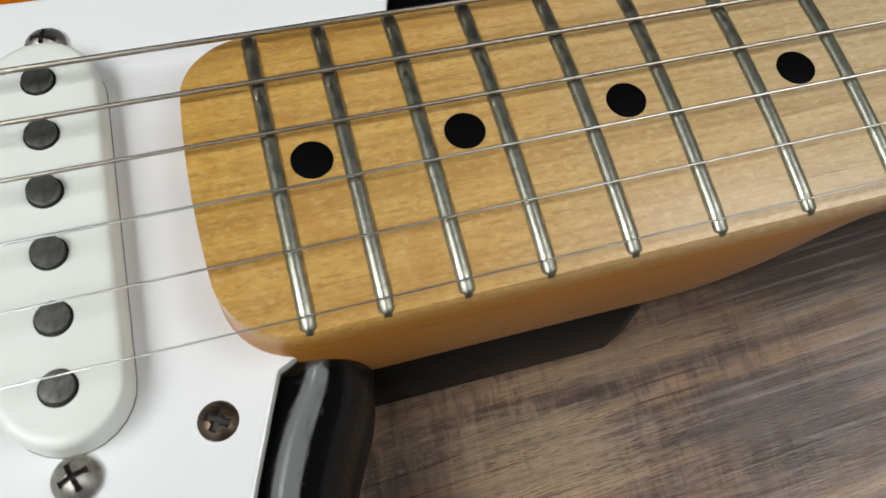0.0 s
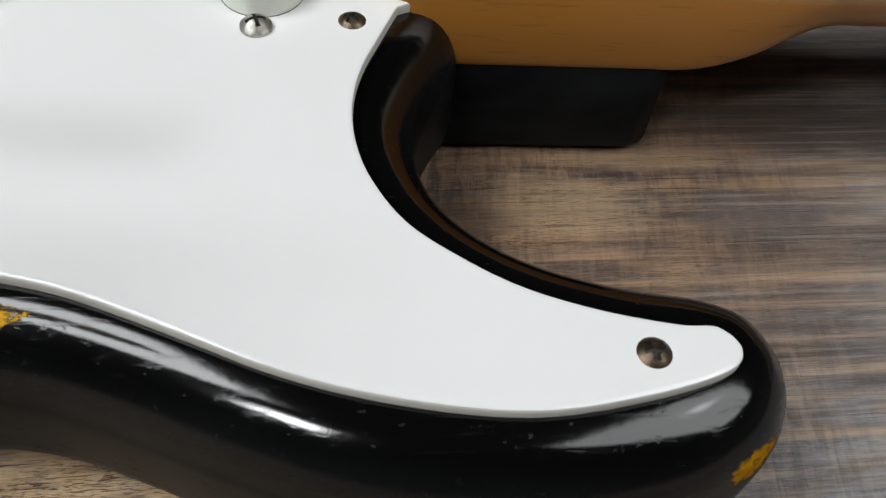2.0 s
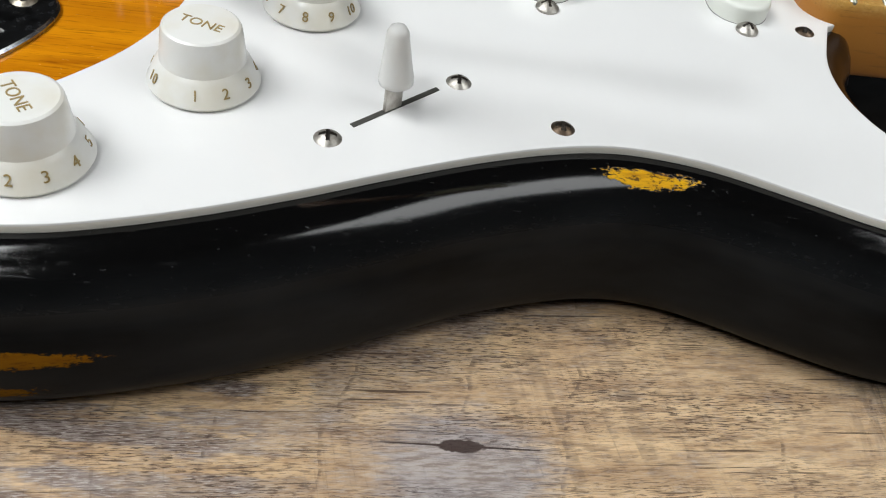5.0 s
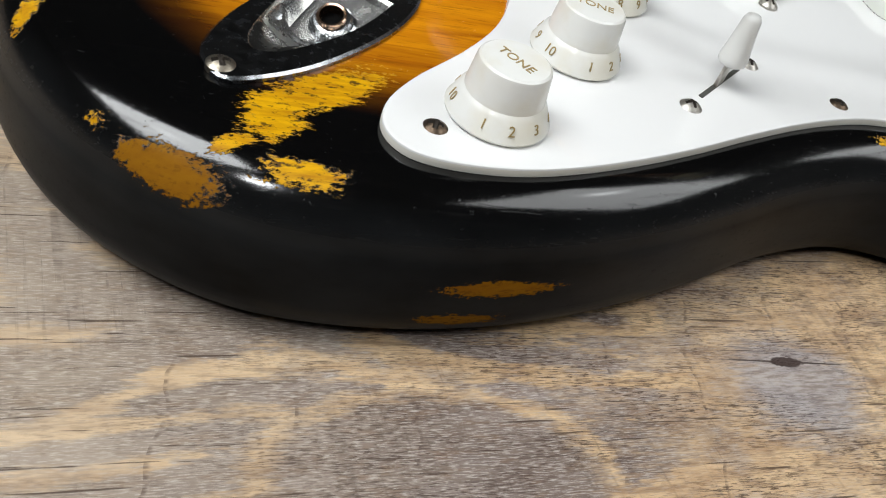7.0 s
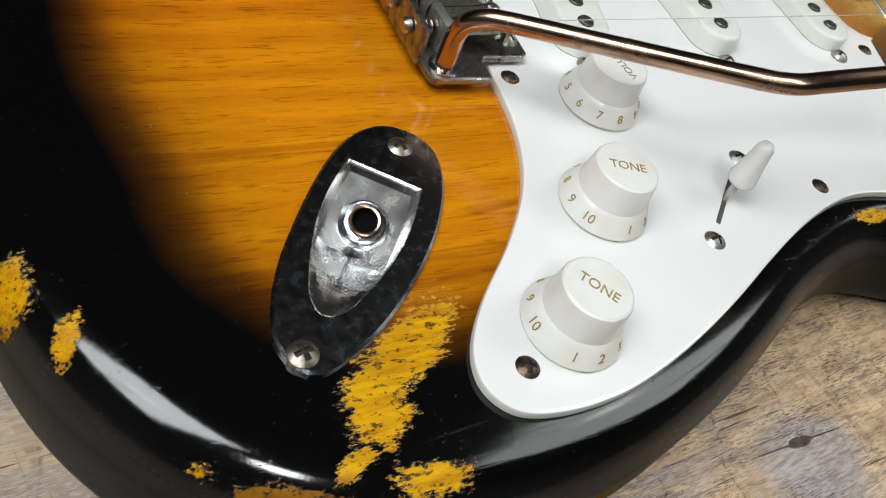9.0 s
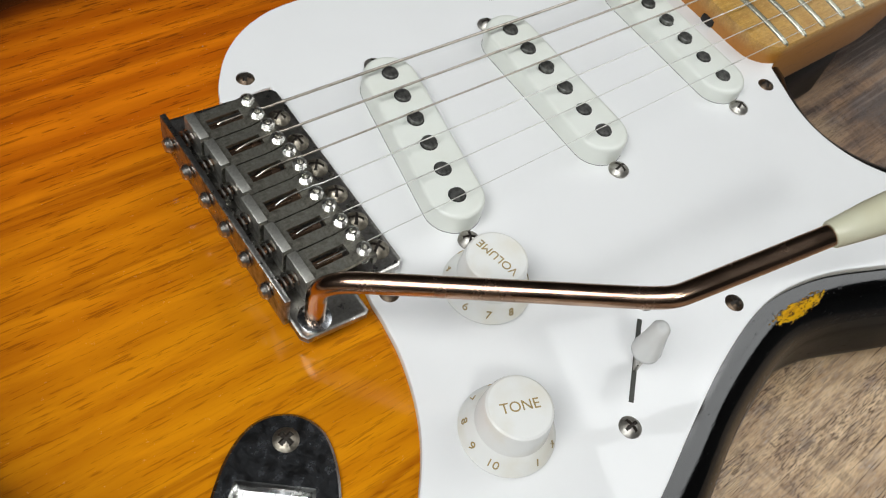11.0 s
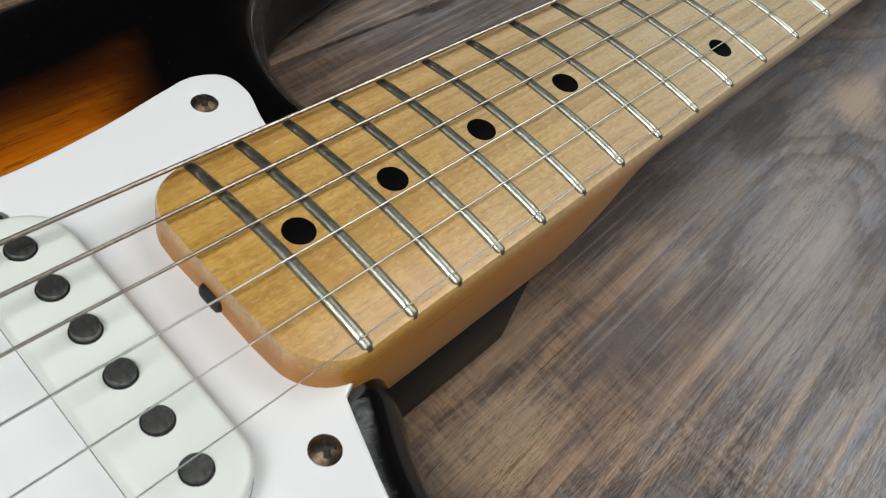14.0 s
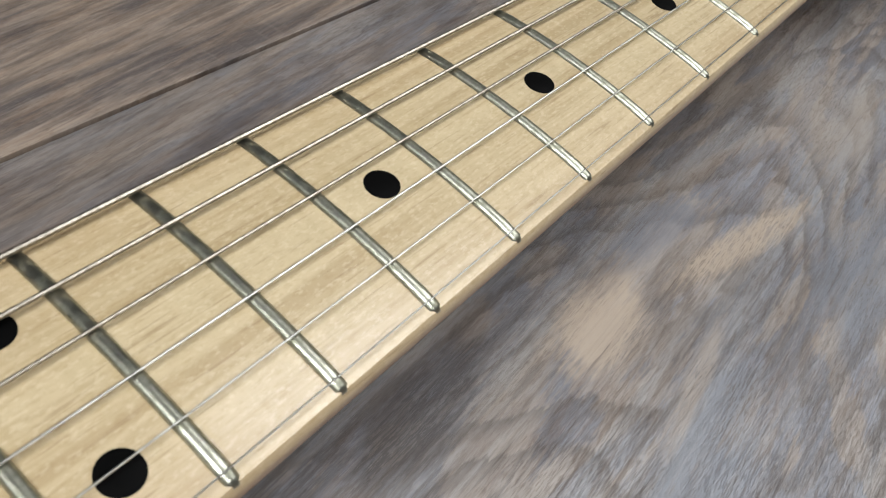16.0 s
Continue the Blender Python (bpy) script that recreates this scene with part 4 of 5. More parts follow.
# scratchplate
PG_A = mm((187.1, -28.5), (184.0, -36.6), (179.9, -48.1), (178.3, -58.0), (178.9, -68.0), (182.0, -78.0), (188.4, -88.2), (197.6, -95.7), (208.3, -102.0), (221.1, -106.4), (233.9, -109.0),
          (240.5, -109.4), (243.8, -113.6), (240.5, -117.9), (226.8, -122.3), (207.9, -125.2), (187.3, -123.2), (168.7, -118.5))
PG_B = mm((150.6, -111.1), (132.4, -104.0), (117.2, -100.8), (104.0, -100.4), (89.6, -103.2), (72.3, -108.9), (52.7, -117.1), (32.6, -126.2), (12.8, -134.2), (-6.2, -140.3), (-21.2, -143.3), (-36.3, -143.4),
          (-46.5, -140.4), (-51.3, -133.0), (-49.5, -123.5), (-41.3, -112.3), (-27.2, -98.4), (-16.1, -85.1), (-9.4, -73.1), (-5.0, -60.0), (-3.1, -48.6), (-2.6, -41.1))
PG_D = mm((12.7, 43.8), (-3.2, 43.7), (-3.5, 47.5), (-0.0, 54.3), (7.6, 63.9), (18.9, 71.9), (33.7, 76.4), (55.0, 75.9), (80.3, 69.6), (107.2, 58.7), (128.0, 52.3), (148.8, 49.2), (168.6, 48.7),
          (188.3, 50.7), (204.3, 53.7), (213.2, 54.8), (220.1, 51.4), (221.2, 44.3), (218.7, 36.2), (216.5, 27.1))
PG_E = mm((215, 24.5), (196, 24), (191, 18), (190, 0), (190, -18), (194, -22), (193.5, -25.5), (191, -26.3))


def build_scratchplate():
    line = curve_points(PG_A + PG_B, 6) + curve_points(PG_D, 6) + curve_points(PG_E, 4)
    clean = [line[0]]
    for q in line[1:]:
        if (q - clean[-1]).length > 0.0007:
            clean.append(q)
    bm = slab(clean, BODY_TOP + 0.0001, PLATE_TOP, 0.0006, 1)
    ob = part("scratchplate", bm, [WHITE, PLY], guitar, "glossy white plastic scratchplate with pale grey edge", sharp=25)
    screw = finish("screw", screw_head(0.0030, 0.0013, 0.0, 0.0008, 0.17), [BRONZE, SLOT_SHADE], True, 40)
    for x, y in mm((177.4, -33.9), (228.5, -114.7), (93.6, -95.2), (-39.1, -131.4), (3.4, -40.6), (7.2, 50.3), (109.1, 50.4), (210.6, 45.9)):
        part("screw", screw, None, ob, "tarnished cross-head screw", pose(x, y, PLATE_TOP, 0, 0, random.uniform(0, 90)))
    return ob


scratchplate = build_scratchplate()

# neck
SCALE, NUT_X, HEEL_X = 0.648, 0.648, 0.1818
CROWN, RADIUS = 0.0571, 0.186


def fret_x(n):
    return SCALE * 2 ** (-n / 12)


def half_width(x):
    return 0.0192 + (NUT_X - x) * 0.0163


def board_z(y):
    return CROWN - (RADIUS - math.sqrt(RADIUS * RADIUS - y * y))


def smooth(a, b, x):
    u = min(1.0, max(0.0, (x - a) / (b - a)))
    return u * u * (3 - 2 * u)


def build_neck():
    bm = bmesh.new()
    corner = 0.0105
    xs = [HEEL_X + corner * (1 - math.cos(math.pi / 2 * a / 9)) for a in (0.35, 1, 2, 3, 4, 5, 6, 7, 8, 9)] + list(np.arange(0.194, 0.255, 0.008)) + list(np.arange(0.255, 0.335, 0.0035)) + list(np.arange(0.34, NUT_X, 0.02)) + [NUT_X + 0.006]
    rings = []
    for x in xs:
        w = half_width(max(x, HEEL_X)) + 0.0007
        d = x - HEEL_X
        if d < corner:
            # rounded corners of the heel end
            w -= corner - math.sqrt(max(0.0, corner ** 2 - (corner - d) ** 2))
        blend = smooth(0.2545, 0.2965, x)
        h = 0.0265 * (1 - blend) + (0.0195 - 0.0015 * smooth(0.35, 0.6, x)) * blend
        power = 14 * (1 - blend) ** 2 + 2.35
        ring = []
        for i in range(17):
            y = -w + 2 * w * i / 16
            z = board_z(y)
            if i in (0, 16):
                z -= 0.0010
            elif i in (1, 15):
                y = math.copysign(w - 0.0007, y)
                z = board_z(y)
            ring.append((x, y, z))
        edge = board_z(w) - 0.0010
        for i in range(1, 32):
            a = math.pi * i / 32
            c, s = math.cos(a), math.sin(a)
            y = w * math.copysign(abs(c) ** (2 / power), c)
            z = edge - (h - 0.0010) * s ** (2 / power)
            ring.append((x, y, z))
        rings.append([bm.verts.new(q) for q in ring])
    ring_skin(bm, rings)
    end = bm.faces.new(rings[0][::-1])
    bmesh.ops.inset_region(bm, faces=[end], thickness=0.0006, depth=0.0)
    bm.faces.new(rings[-1])
    # the heel end swells a little between its corners
    for v in bm.verts:
        if v.co.x < HEEL_X + 0.012:
            v.co.x -= 0.0020 * max(0.0, 1 - (v.co.y / 0.028) ** 2) * (1 - (v.co.x - HEEL_X) / 0.012)
    # plain head beyond the nut
    head = mm((652, 21), (668, 30), (700, 38), (760, 44), (815, 42), (832, 25), (826, 4), (800, -8), (740, -24), (700, -30), (672, -28), (652, -21))
    hp = np.array([tuple(q)[:2] for q in curve_points(head, 4)])
    a = [bm.verts.new((*q, 0.0335)) for q in hp]
    b = [bm.verts.new((*q, 0.0470)) for q in hp]
    ring_skin(bm, [a, b])
    bm.faces.new(b)
    bm.faces.new(a[::-1])
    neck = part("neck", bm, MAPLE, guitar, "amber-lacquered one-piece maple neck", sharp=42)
    for n in range(1, 22):
        x = fret_x(n)
        w = half_width(x)
        f = bmesh.new()
        rows = []
        for i in range(25):
            u = -1 + 2 * i / 24
            y = w * 1.012 * u
            cut = 0.0009 if i in (0, 24) else 0.0003 if i in (1, 23) else 0.0
            if i in (1, 23):
                y = math.copysign(w - 0.0006, u)
            z = board_z(y)
            slim = 0.5 if i in (0, 24) else 1.0
            rows.append([f.verts.new((dx * slim, y, z + dz)) for dx, dz in ((-0.0013, -0.0005 - cut), (-0.00125, 0.0003 - cut), (-0.00075, 0.0008 - cut), (0, 0.00102 - cut), (0.00075, 0.0008 - cut), (0.00125, 0.0003 - cut), (0.0013, -0.0005 - cut))])
        ring_skin(f, rows, False)
        f.faces.new(rows[0])
        f.faces.new(rows[-1][::-1])
        part("fret", f, STEEL, neck, "worn nickel-silver fret" if n == 21 else "", pose(x, 0, 0), sharp=60)
    dot = finish("position_dot", lathe([(0.0033, -0.0006), (0.0033, 0.00004), (0.0032, 0.00008)], 32), INK)
    for n in (3, 5, 7, 9, 12, 15, 17, 19, 21):
        x = (fret_x(n) + fret_x(n - 1)) / 2
        for y in ((-0.0138, 0.0134) if n == 12 else (0.0,)):
            part("position_dot", dot, None, neck, "round black position dot" if n == 21 else "", pose(x, y, board_z(y) + 0.00006, math.degrees(-y / RADIUS), 0, 0))
    part("truss_rod_slot", box(0.003, 0.0062, 0.0036, 0.0012), DARK, neck, "dark truss rod slot", pose(HEEL_X - 0.0012, 0.0015, 0.0490))
    part("nut", box(0.0034, 0.042, 0.005, 0.0006), NUT, neck, "", pose(NUT_X + 0.0017, 0, CROWN + 0.0012))
    return neck


neck = build_neck()


# pickups
def build_pickup(x, y, turn, height):
    root = guitar
    half, r = 0.0252, 0.0092
    line = []
    for sign in (1, -1):
        for i in range(15):
            a = math.pi * i / 14
            line.append((r * math.cos(a) * sign, (half + r * math.sin(a)) * sign))
    p = np.array(line)
    n = outward(p)
    bm = bmesh.new()
    rings = [[bm.verts.new((*(p[i] - n[i] * ins), z)) for i in range(len(p))] for ins, z in ((0, -0.008), (0, height - 0.0013), (0.0002, height - 0.0007), (0.0006, height - 0.0002), (0.0013, height), (0.0022, height))]
    ring_skin(bm, rings)
    bm.faces.new(rings[-1])
    bm.faces.new(rings[0][::-1])
    at = pose(x, y, PLATE_TOP, 0, 0, turn)
    cover = part("pickup", bm, COVER, root, "white single-coil pickup cover with six grey magnets", at, sharp=40)
    gap = [(v[0] * 1.010, v[1] * 1.003) for v in line]
    part("cover_gap", slab(gap, 0.0, 0.00012, 0.00004), DARK, cover)
    pole = finish("pole_piece", lathe([(0.00245, -0.004), (0.00245, 0.00030), (0.00232, 0.00046), (0.001, 0.0005)], 24), POLE)
    ring = finish("pole_gap", lathe([(0.0028, -0.001), (0.0028, 0.00006)], 24), DARK)
    lift = (0.0006, 0.0007, 0.0013, 0.0011, 0.0002, 0.0004)
    for i in range(6):
        py = 0.0260 - i * 0.0104
        part("pole_piece", pole, None, cover, "", pose(0, py, height + lift[i] * 0.9, 0, 0, 0))
        part("pole_gap", ring, None, cover, "", pose(0, py, height))
    screw = finish("pickup_screw", screw_head(0.0034, 0.0020, 0.0, 0.0009, 0.09), [SCREW, SLOT_SHADE], True, 40)
    for s in (1, -1):
        part("screw", screw, None, cover, "domed cross-head screw", pose(0, s * 0.0377, 0.0007, 0, 0, random.uniform(0, 90)))
    return cover


build_pickup(0.1582, 0.0002, -1.0, 0.0058)
build_pickup(0.0966, -0.0006, -1.0, 0.0078)
build_pickup(0.0413, 0.0000, -10.7, 0.0080)


# bridge
def build_bridge():
    z0 = 0.0490
    outline = mm((-26.0, 40.6), (-26.0, -41.7), (-24.6, -43.7), (-7.1, -44.7), (-5.7, -43.5), (-5.8, -36.7), (-4.3, -35.6), (9.5, -35.8), (11.4, -34.0), (11.9, 38.4), (10.1, 40.3), (-23.5, 42.1))
    plate = part("bridge", slab(outline, z0, z0 + 0.0019, 0.0007), PLATE, guitar, "tarnished steel tremolo bridge with six saddles", sharp=30)
    zt = z0 + 0.0019
    part("back_flange", box(0.0019, 0.072, 0.0118, 0.0005), PLATE, plate, "", pose(-0.0268, -0.0003, zt + 0.0045))
    screw = finish("bridge_screw", screw_head(0.0036, 0.0023, 0.0, 0.0009, 0.085), [AGED, SLOT_SHADE], True, 40)
    grub = finish("grub_screw", lathe([(0.00215 if i % 2 else 0.00165, -0.0040 + i * 0.00032) for i in range(18)] + [(0.0014, 0.0019), (0.0009, 0.0019), (0.0007, 0.0005)], 10), GRUB, False)
    head = finish("intonation_screw", lathe([(0.0012, 0), (0.0023, 0.0001), (0.0024, 0.0012), (0.0017, 0.0021), (0.0007, 0.0023)], 18), NICKEL)
    turns, spring = 5, []
    for i in range(turns * 10 + 1):
        a = 2 * math.pi * i / 10
        spring.append((0.0085 * i / (turns * 10), 0.0022 * math.cos(a), 0.0022 * math.sin(a)))
    coil = finish("spring", tube(spring, 0.00042, 5), NICKEL)
    rod = finish("adjuster_rod", tube([(0, 0, 0), (0.0225, 0, 0)], 0.0014, 10), COPPER)
    for i in range(6):
        y = 0.0280 - i * 0.01122
        part("screw", screw, None, plate, "domed cross-head screw", pose(0.0069, y, zt, 0, 0, random.uniform(0, 90)))
        # a bent steel saddle: back foot, flat bed open at its slot, raised nose
        shift = (0.0004, 0.0010, 0.0018, 0.0006, 0.0016, 0.0022)[i]
        s = bmesh.new()
        wide, open_half = 0.0054, 0.0019
        foot = [(-0.0223, 0.0004), (-0.0223, 0.0086), (-0.0217, 0.0093), (-0.0206, 0.0092), (-0.0200, 0.0084)]
        back = [(-0.0175, 0.0084), (-0.0175, 0.0072), (-0.0206, 0.0071), (-0.0209, 0.0066), (-0.0209, 0.0004)]
        nose = [(-0.0070, 0.0086), (-0.0046, 0.0092), (-0.0020, 0.0094), (-0.0008, 0.0088), (-0.0003, 0.0070), (-0.0003, 0.0040), (-0.0014, 0.0040), (-0.0015, 0.0068), (-0.0024, 0.0079), (-0.0070, 0.0073)]
        whole = foot + nose + back[1:]
        for y0, y1, line in ((-wide, -open_half, whole), (open_half, wide, whole), (-open_half, open_half, foot + back), (-open_half, open_half, nose)):
            a = [s.verts.new((px, y0, pz)) for px, pz in line]
            b = [s.verts.new((px, y1, pz)) for px, pz in line]
            ring_skin(s, [a, b])
            s.faces.new(a[::-1])
            s.faces.new(b)
        sad = part("saddle", s, SADDLE, plate, "bent oxidised steel saddle", pose(shift + 0.0007, y, zt - 0.0006), sharp=30)
        # light caught by the upstand is put in as paler steel
        part("upstand", box(0.0030, wide * 1.92, 0.0098, 0.0004), FOOTING, sad, "pale steel upstand", pose(-0.0212, 0, 0.0054))
        for g in (-0.0030, 0.0030):
            part("grub_screw", grub, None, sad, "", pose(-0.0034, g, 0.0091, 0, 0, random.uniform(0, 60)))
        part("spring", coil, None, plate, "", pose(-0.0262, y, zt + 0.0058))
        part("adjuster_rod", rod, None, plate, "", pose(-0.0282, y, zt + 0.0058))
        part("intonation_screw", head, None, plate, "", pose(-0.0281, y, zt + 0.0058, 0, -90, 0))
    part("arm_collar", lathe([(0.0046, 0), (0.0046, 0.0005), (0.0034, 0.0009)], 24), CHROME, plate, "", pose(-0.0199, -0.0388, zt))
    return plate


bridge = build_bridge()


def build_tremolo_arm():
    bend = [(-0.0199, -0.0388, 0.0450), (-0.0199, -0.0388, 0.0580), (-0.0198, -0.0388, 0.0630), (-0.0187, -0.0399, 0.0672), (-0.0160, -0.0423, 0.0703), (-0.0112, -0.0466, 0.0727)]
    run = [(0.0092, -0.0652, 0.0800), (0.0330, -0.0872, 0.0889), (0.0386, -0.0923, 0.0912), (0.0420, -0.0949, 0.0929), (0.0466, -0.0964, 0.0946), (0.0560, -0.0988, 0.0975), (0.0795, -0.1047, 0.1046), (0.0880, -0.1068, 0.1072)]
    rod = part("tremolo_arm", tube(curve_points(bend + run, 5), 0.0028, 18), COPPER, guitar, "copper-worn bent steel tremolo arm with ivory tip")
    a, d = Vector((0.0749, -0.1035, 0.1032)), Vector((0.0380, -0.0096, 0.0118)).normalized()
    prof = [(0.005, 0.0032), (0.0056, 0.0035), (0.010, 0.0040), (0.016, 0.0046), (0.023, 0.0050), (0.030, 0.0051), (0.0355, 0.0048), (0.040, 0.0042), (0.0428, 0.0032), (0.0441, 0.0019), (0.0445, 0.0007)]
    part("tip", tube([a + d * s for s, _ in prof], 0.005, 24, [r for _, r in prof]), HANDLE, rod, "yellowed ivory plastic arm tip", sharp=50)


build_tremolo_arm()


# strings
def build_strings():
    gauge = (0.00096, 0.00080, 0.00064, 0.00046, 0.00036, 0.00029)
    names = ("wound", "wound", "wound", "plain", "plain", "plain")
    for i in range(6):
        y0, y1 = 0.0280 - i * 0.01122, 0.0177 - i * 0.0071
        r = gauge[i] / 2
        zs = 0.0592 - 0.0014 * ((i - 2.5) / 2.5) ** 2
        ze = board_z(y1) + 0.0015
        pts = curve_points([(-0.0158, y0, 0.0540), (-0.0148, y0, 0.0562), (-0.0128, y0, 0.0581), (-0.0095, y0, zs + 0.0003), (-0.0050, y0, zs + 0.0006), (-0.0010, y0, zs + 0.0005), (0.0018, y0, zs)], 3)
        for s in range(1, 20):
            u = s / 19
            pts.append((0.0018 + (NUT_X - 0.0018) * u, y0 + (y1 - y0) * u, zs + (ze - zs) * u))
        pts.append((0.70, y1 * 1.05, 0.0495))
        part("string", tube(pts, r, 8), WIRE if i > 2 else WOUND, guitar, names[i] + " steel guitar string")


build_strings()


# controls
def build_knob(x, y, word, first):
    """A skirted knob; first: where its figure 1 stands, in degrees."""
    teeth, top = 60, 0.0148
    bm = bmesh.new()
    prof = [(0.0129, 0.0), (0.0131, 0.0006), (0.0127, 0.0013), (0.0109, 0.0052), (0.0103, 0.0058), (0.0099, 0.0063), (0.0091, 0.0136), (0.0088, 0.0144), (0.0082, top), (0.0074, top)]
    rings = []
    for j, (r, z) in enumerate(prof):
        ring = []
        for i in range(teeth * 2):
            a = math.pi * i / teeth
            rr = r - (0.00006 if 5 <= j <= 7 and i % 2 else 0)
            ring.append(bm.verts.new((rr * math.cos(a), rr * math.sin(a), z)))
        rings.append(ring)
    ring_skin(bm, rings)
    bm.faces.new(rings[-1])
    bm.faces.new(rings[0][::-1])
    knob = part("control_knob", bm, KNOB, guitar, "aged white skirted %s knob with gold lettering" % word.lower(), pose(x, y, PLATE_TOP + 0.0006), sharp=30)
    part("lettering", lettering(word, 0.0039 if len(word) < 6 else 0.0036), None, knob, "worn gold word " + word.lower(), pose(0, 0, top + 0.00006, 0, 0, first + 70))
    slope = math.degrees(math.atan2(0.0039, 0.0018))
    for k in range(1, 11):
        a = first + (k - 1) * 33.4
        part("numeral", lettering(str(k), 0.0036), None, knob, "", pose(0, 0, 0, 0, 0, a + 90) @ pose(0, -0.01180, 0.00325, slope, 0, 0) @ pose(0, 0, 0.00012))
    return knob


build_knob(0.0291, -0.0526, "VOLUME", 32)
build_knob(0.0070, -0.0908, "TONE", -90)
build_knob(-0.0228, -0.1236, "TONE", -123)


def build_switch():
    a = Vector((0.0423, -0.1026, 0))
    b = Vector((0.0628, -0.0843, 0))
    turn = math.degrees(math.atan2(b.y - a.y, b.x - a.x))
    mid = (a + b) / 2
    root = part("pickup_selector", box((b - a).length, 0.0014, 0.0004, 0.0001), SLOT, guitar, "pickup selector switch with white tip in its slot", pose(mid.x, mid.y, PLATE_TOP + 0.0001, 0, 0, turn))
    part("lever", box(0.0052, 0.0011, 0.0100, 0.0002), NICKEL, root, "flat steel lever", pose(-0.0014, 0, 0.0022))
    prof = [(0.0, 0.0034), (0.0006, 0.0041), (0.002, 0.0042), (0.0055, 0.0036), (0.0105, 0.0029), (0.0136, 0.0026), (0.0150, 0.0019), (0.0155, 0.0008)]
    part("tip", lathe([(r, z) for z, r in prof], 28), TIP, root, "white plastic switch tip", pose(-0.0013, -0.0002, 0.0072, -3, -2.5, 0), sharp=50)
    screw = finish("switch_screw", screw_head(0.0033, 0.0017, 0.0, 0.0010, 0.11), [SCREW, SLOT_SHADE], True, 40)
    for x, y in ((0.0371, -0.1079), (0.0683, -0.0804)):
        part("screw", screw, None, scratchplate, "domed nickel cross-head screw", pose(x, y, PLATE_TOP, 0, 0, random.uniform(0, 90)))


build_switch()


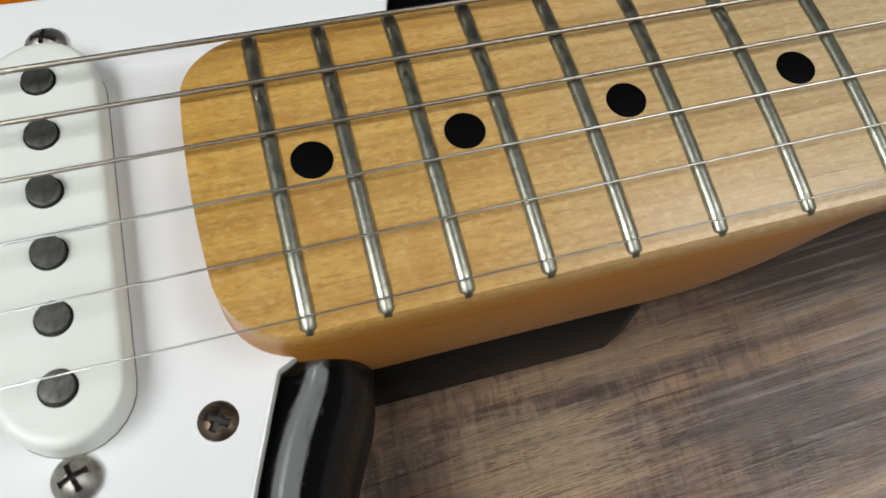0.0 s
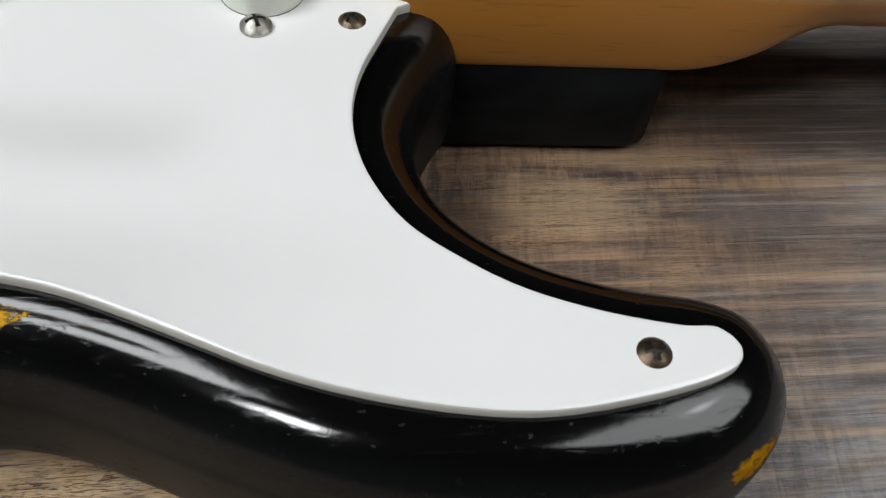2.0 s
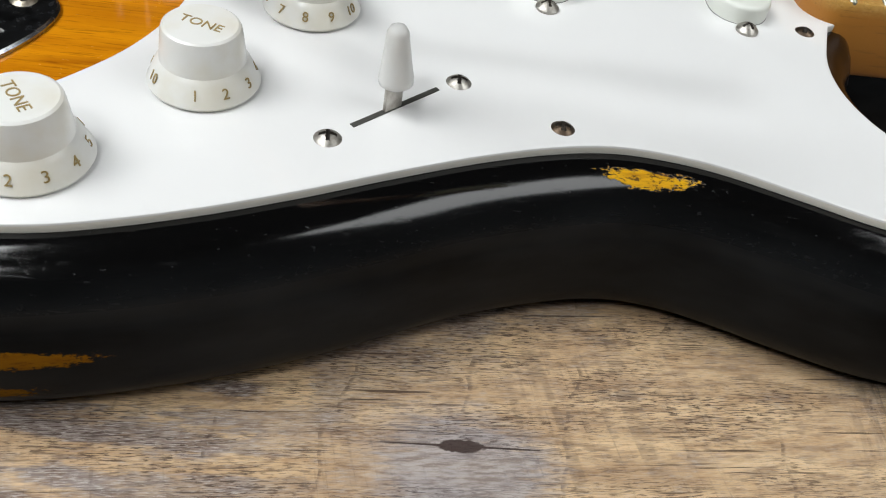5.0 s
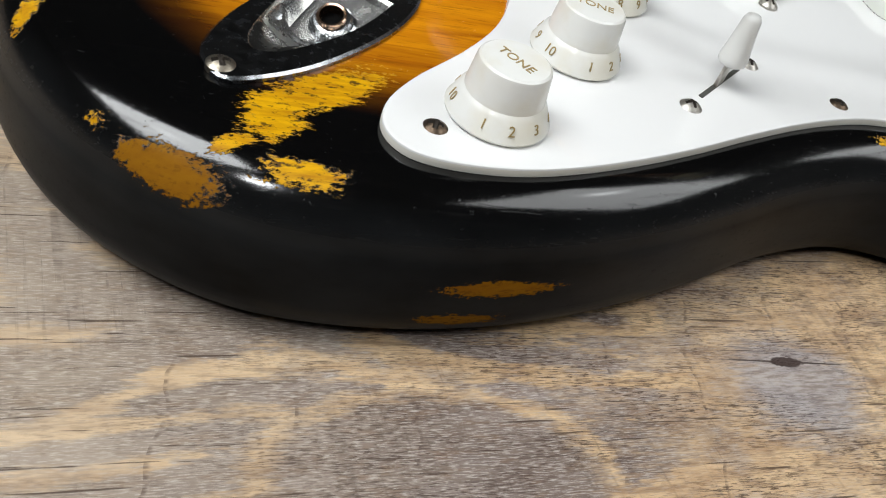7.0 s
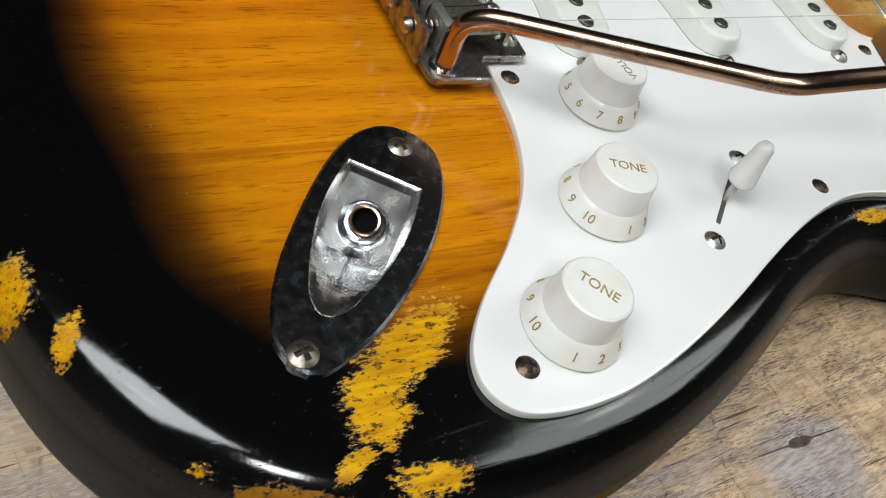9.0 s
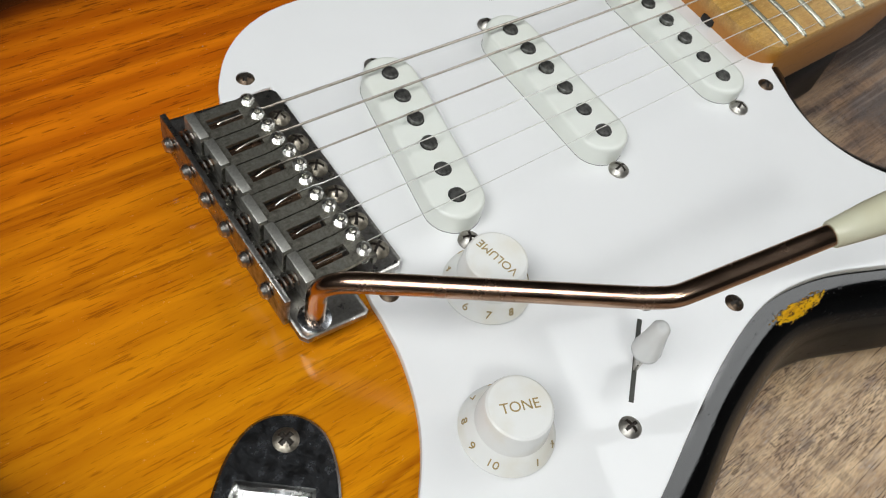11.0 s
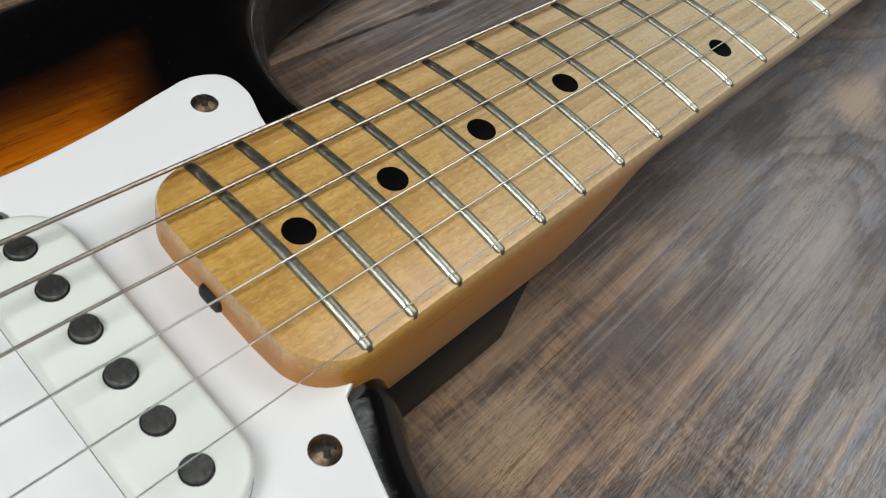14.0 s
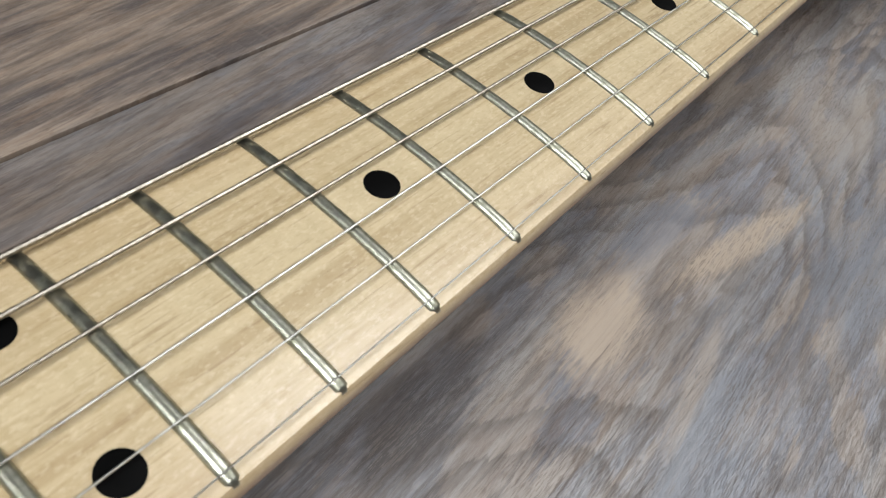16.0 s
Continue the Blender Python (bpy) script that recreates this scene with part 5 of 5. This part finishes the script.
# jack plate
def build_jack():
    f = jack_frame()
    inv = f.inverted()
    outer = mm((-90.9, -108.2), (-90.4, -115.9), (-86.8, -121.3), (-80.2, -120.7), (-67.4, -114.1), (-54.4, -103.2), (-43.1, -90.5), (-35.5, -77.6), (-32.9, -66.4), (-36.4, -58.7), (-44.5, -54.9), (-54.0, -57.6), (-63.9, -65.9), (-75.7, -80.3), (-85.6, -95.1))
    rim = resample(curve_points(outer, 6, True), 0.0024)
    rn = outward(rim)
    scoop = np.array([tuple(q)[:2] for q in jack_recess()])
    z = BODY_TOP + 0.0016
    from mathutils.geometry import delaunay_2d_cdt
    bm = bmesh.new()
    soft = rim - rn * 0.0007
    n, m = len(soft), len(scoop)
    flat = np.vstack([soft, scoop])
    edges = [(i, (i + 1) % n) for i in range(n)] + [(n + i, n + (i + 1) % m) for i in range(m)]
    verts, _, faces, *_ = delaunay_2d_cdt([Vector(q) for q in flat], edges, [], 0, 1e-7)
    vv = np.array([tuple(q) for q in verts])
    tri = np.array([t for t in faces if len(t) == 3])
    mid = vv[tri].mean(1)
    keep = inside(mid, soft) & ~inside(mid, scoop)
    vs = [bm.verts.new((*q, z)) for q in vv]
    for t in tri[keep]:
        bm.faces.new([vs[i] for i in t])
    low = [bm.verts.new((*q, BODY_TOP + 0.0001)) for q in rim]
    up = [bm.verts.new((*q, z - 0.0006)) for q in rim]
    ring_skin(bm, [low, up, vs[:n]])

    # the scoop: a slanting face that holds the socket, then a trough that rises to the narrow end
    def half(u):
        return 0.0108 * (1 - smooth(0.018, 0.050, u)) + 0.0012

    def deep(u, v):
        if u < 0.0205:
            return 0.0016 + 0.0092 * u / 0.0205
        trough = 0.0108 * (1 - smooth(0.0205, 0.0480, u) ** 0.8)
        return max(0.0, trough * (1 - 0.75 * min(1.0, abs(v) / max(half(u), 1e-4)) ** 2))

    loc = [inv @ Vector((*q, z)) for q in scoop]
    last = [vs[n + i] for i in range(m)]
    for k in (0.05, 0.10, 0.16, 0.26, 0.38, 0.5, 0.62, 0.74, 0.86, 0.95):
        ring = []
        for q in loc:
            spine = min(0.036, max(0.010, q.x))
            u, v = q.x + (spine - q.x) * k, q.y * (1 - k)
            d = deep(u, v) * smooth(0.0, 0.17, k) if k < 0.16 else deep(u, v)
            ring.append(bm.verts.new(f @ Vector((u, v, -max(d, 0.0003)))))
        before = set(bm.faces)
        ring_skin(bm, [last, ring])
        for face in set(bm.faces) - before:
            face.material_index = 1
        last = ring
    for i in range(m // 2):
        a, b, c, d = last[i], last[i + 1], last[m - 2 - i], last[m - 1 - i]
        face = []
        for v in (a, b, c, d):
            if v not in face:
                face.append(v)
        if len(face) > 2 and i + 1 < m - 1 - i:
            try:
                bm.faces.new(face)
            except ValueError:
                pass
    jack = part("jack_plate", bm, [JACK, SCOOP], guitar, "tarnished chrome boat-shaped jack plate", sharp=28)
    slant = math.degrees(math.atan2(0.0092, 0.0205))
    at = f @ pose(0.0125, 0, -0.0070, 0, slant, 0)
    part("socket_nut", lathe([(0.0064, -0.001), (0.0064, 0.0004), (0.0056, 0.0009), (0.0054, 0.0022), (0.0049, 0.0027), (0.0041, 0.0028), (0.0039, 0.0005)], 32, False), CHROME, jack, "chrome socket nut", at)
    part("socket_sleeve", lathe([(0.0040, 0.000), (0.0040, 0.0040), (0.0037, 0.0043), (0.0032, 0.0042), (0.0030, 0.0005)], 28, False), COPPER, jack, "coppery socket sleeve", at)
    part("socket_hole", lathe([(0.0031, -0.003), (0.0031, 0.0012)], 24), INK, jack, "dark jack socket", at)
    screw = finish("jack_screw", screw_head(0.0034, 0.0014, 0.0, 0.0009, 0.15), [AGED, SLOT_SHADE], True, 40)
    for x, y in ((-0.0423, -0.0632), (-0.0866, -0.1166)):
        part("screw", screw, None, jack, "tarnished cross-head screw", pose(x, y, z, 0, 0, random.uniform(0, 90)))


build_jack()
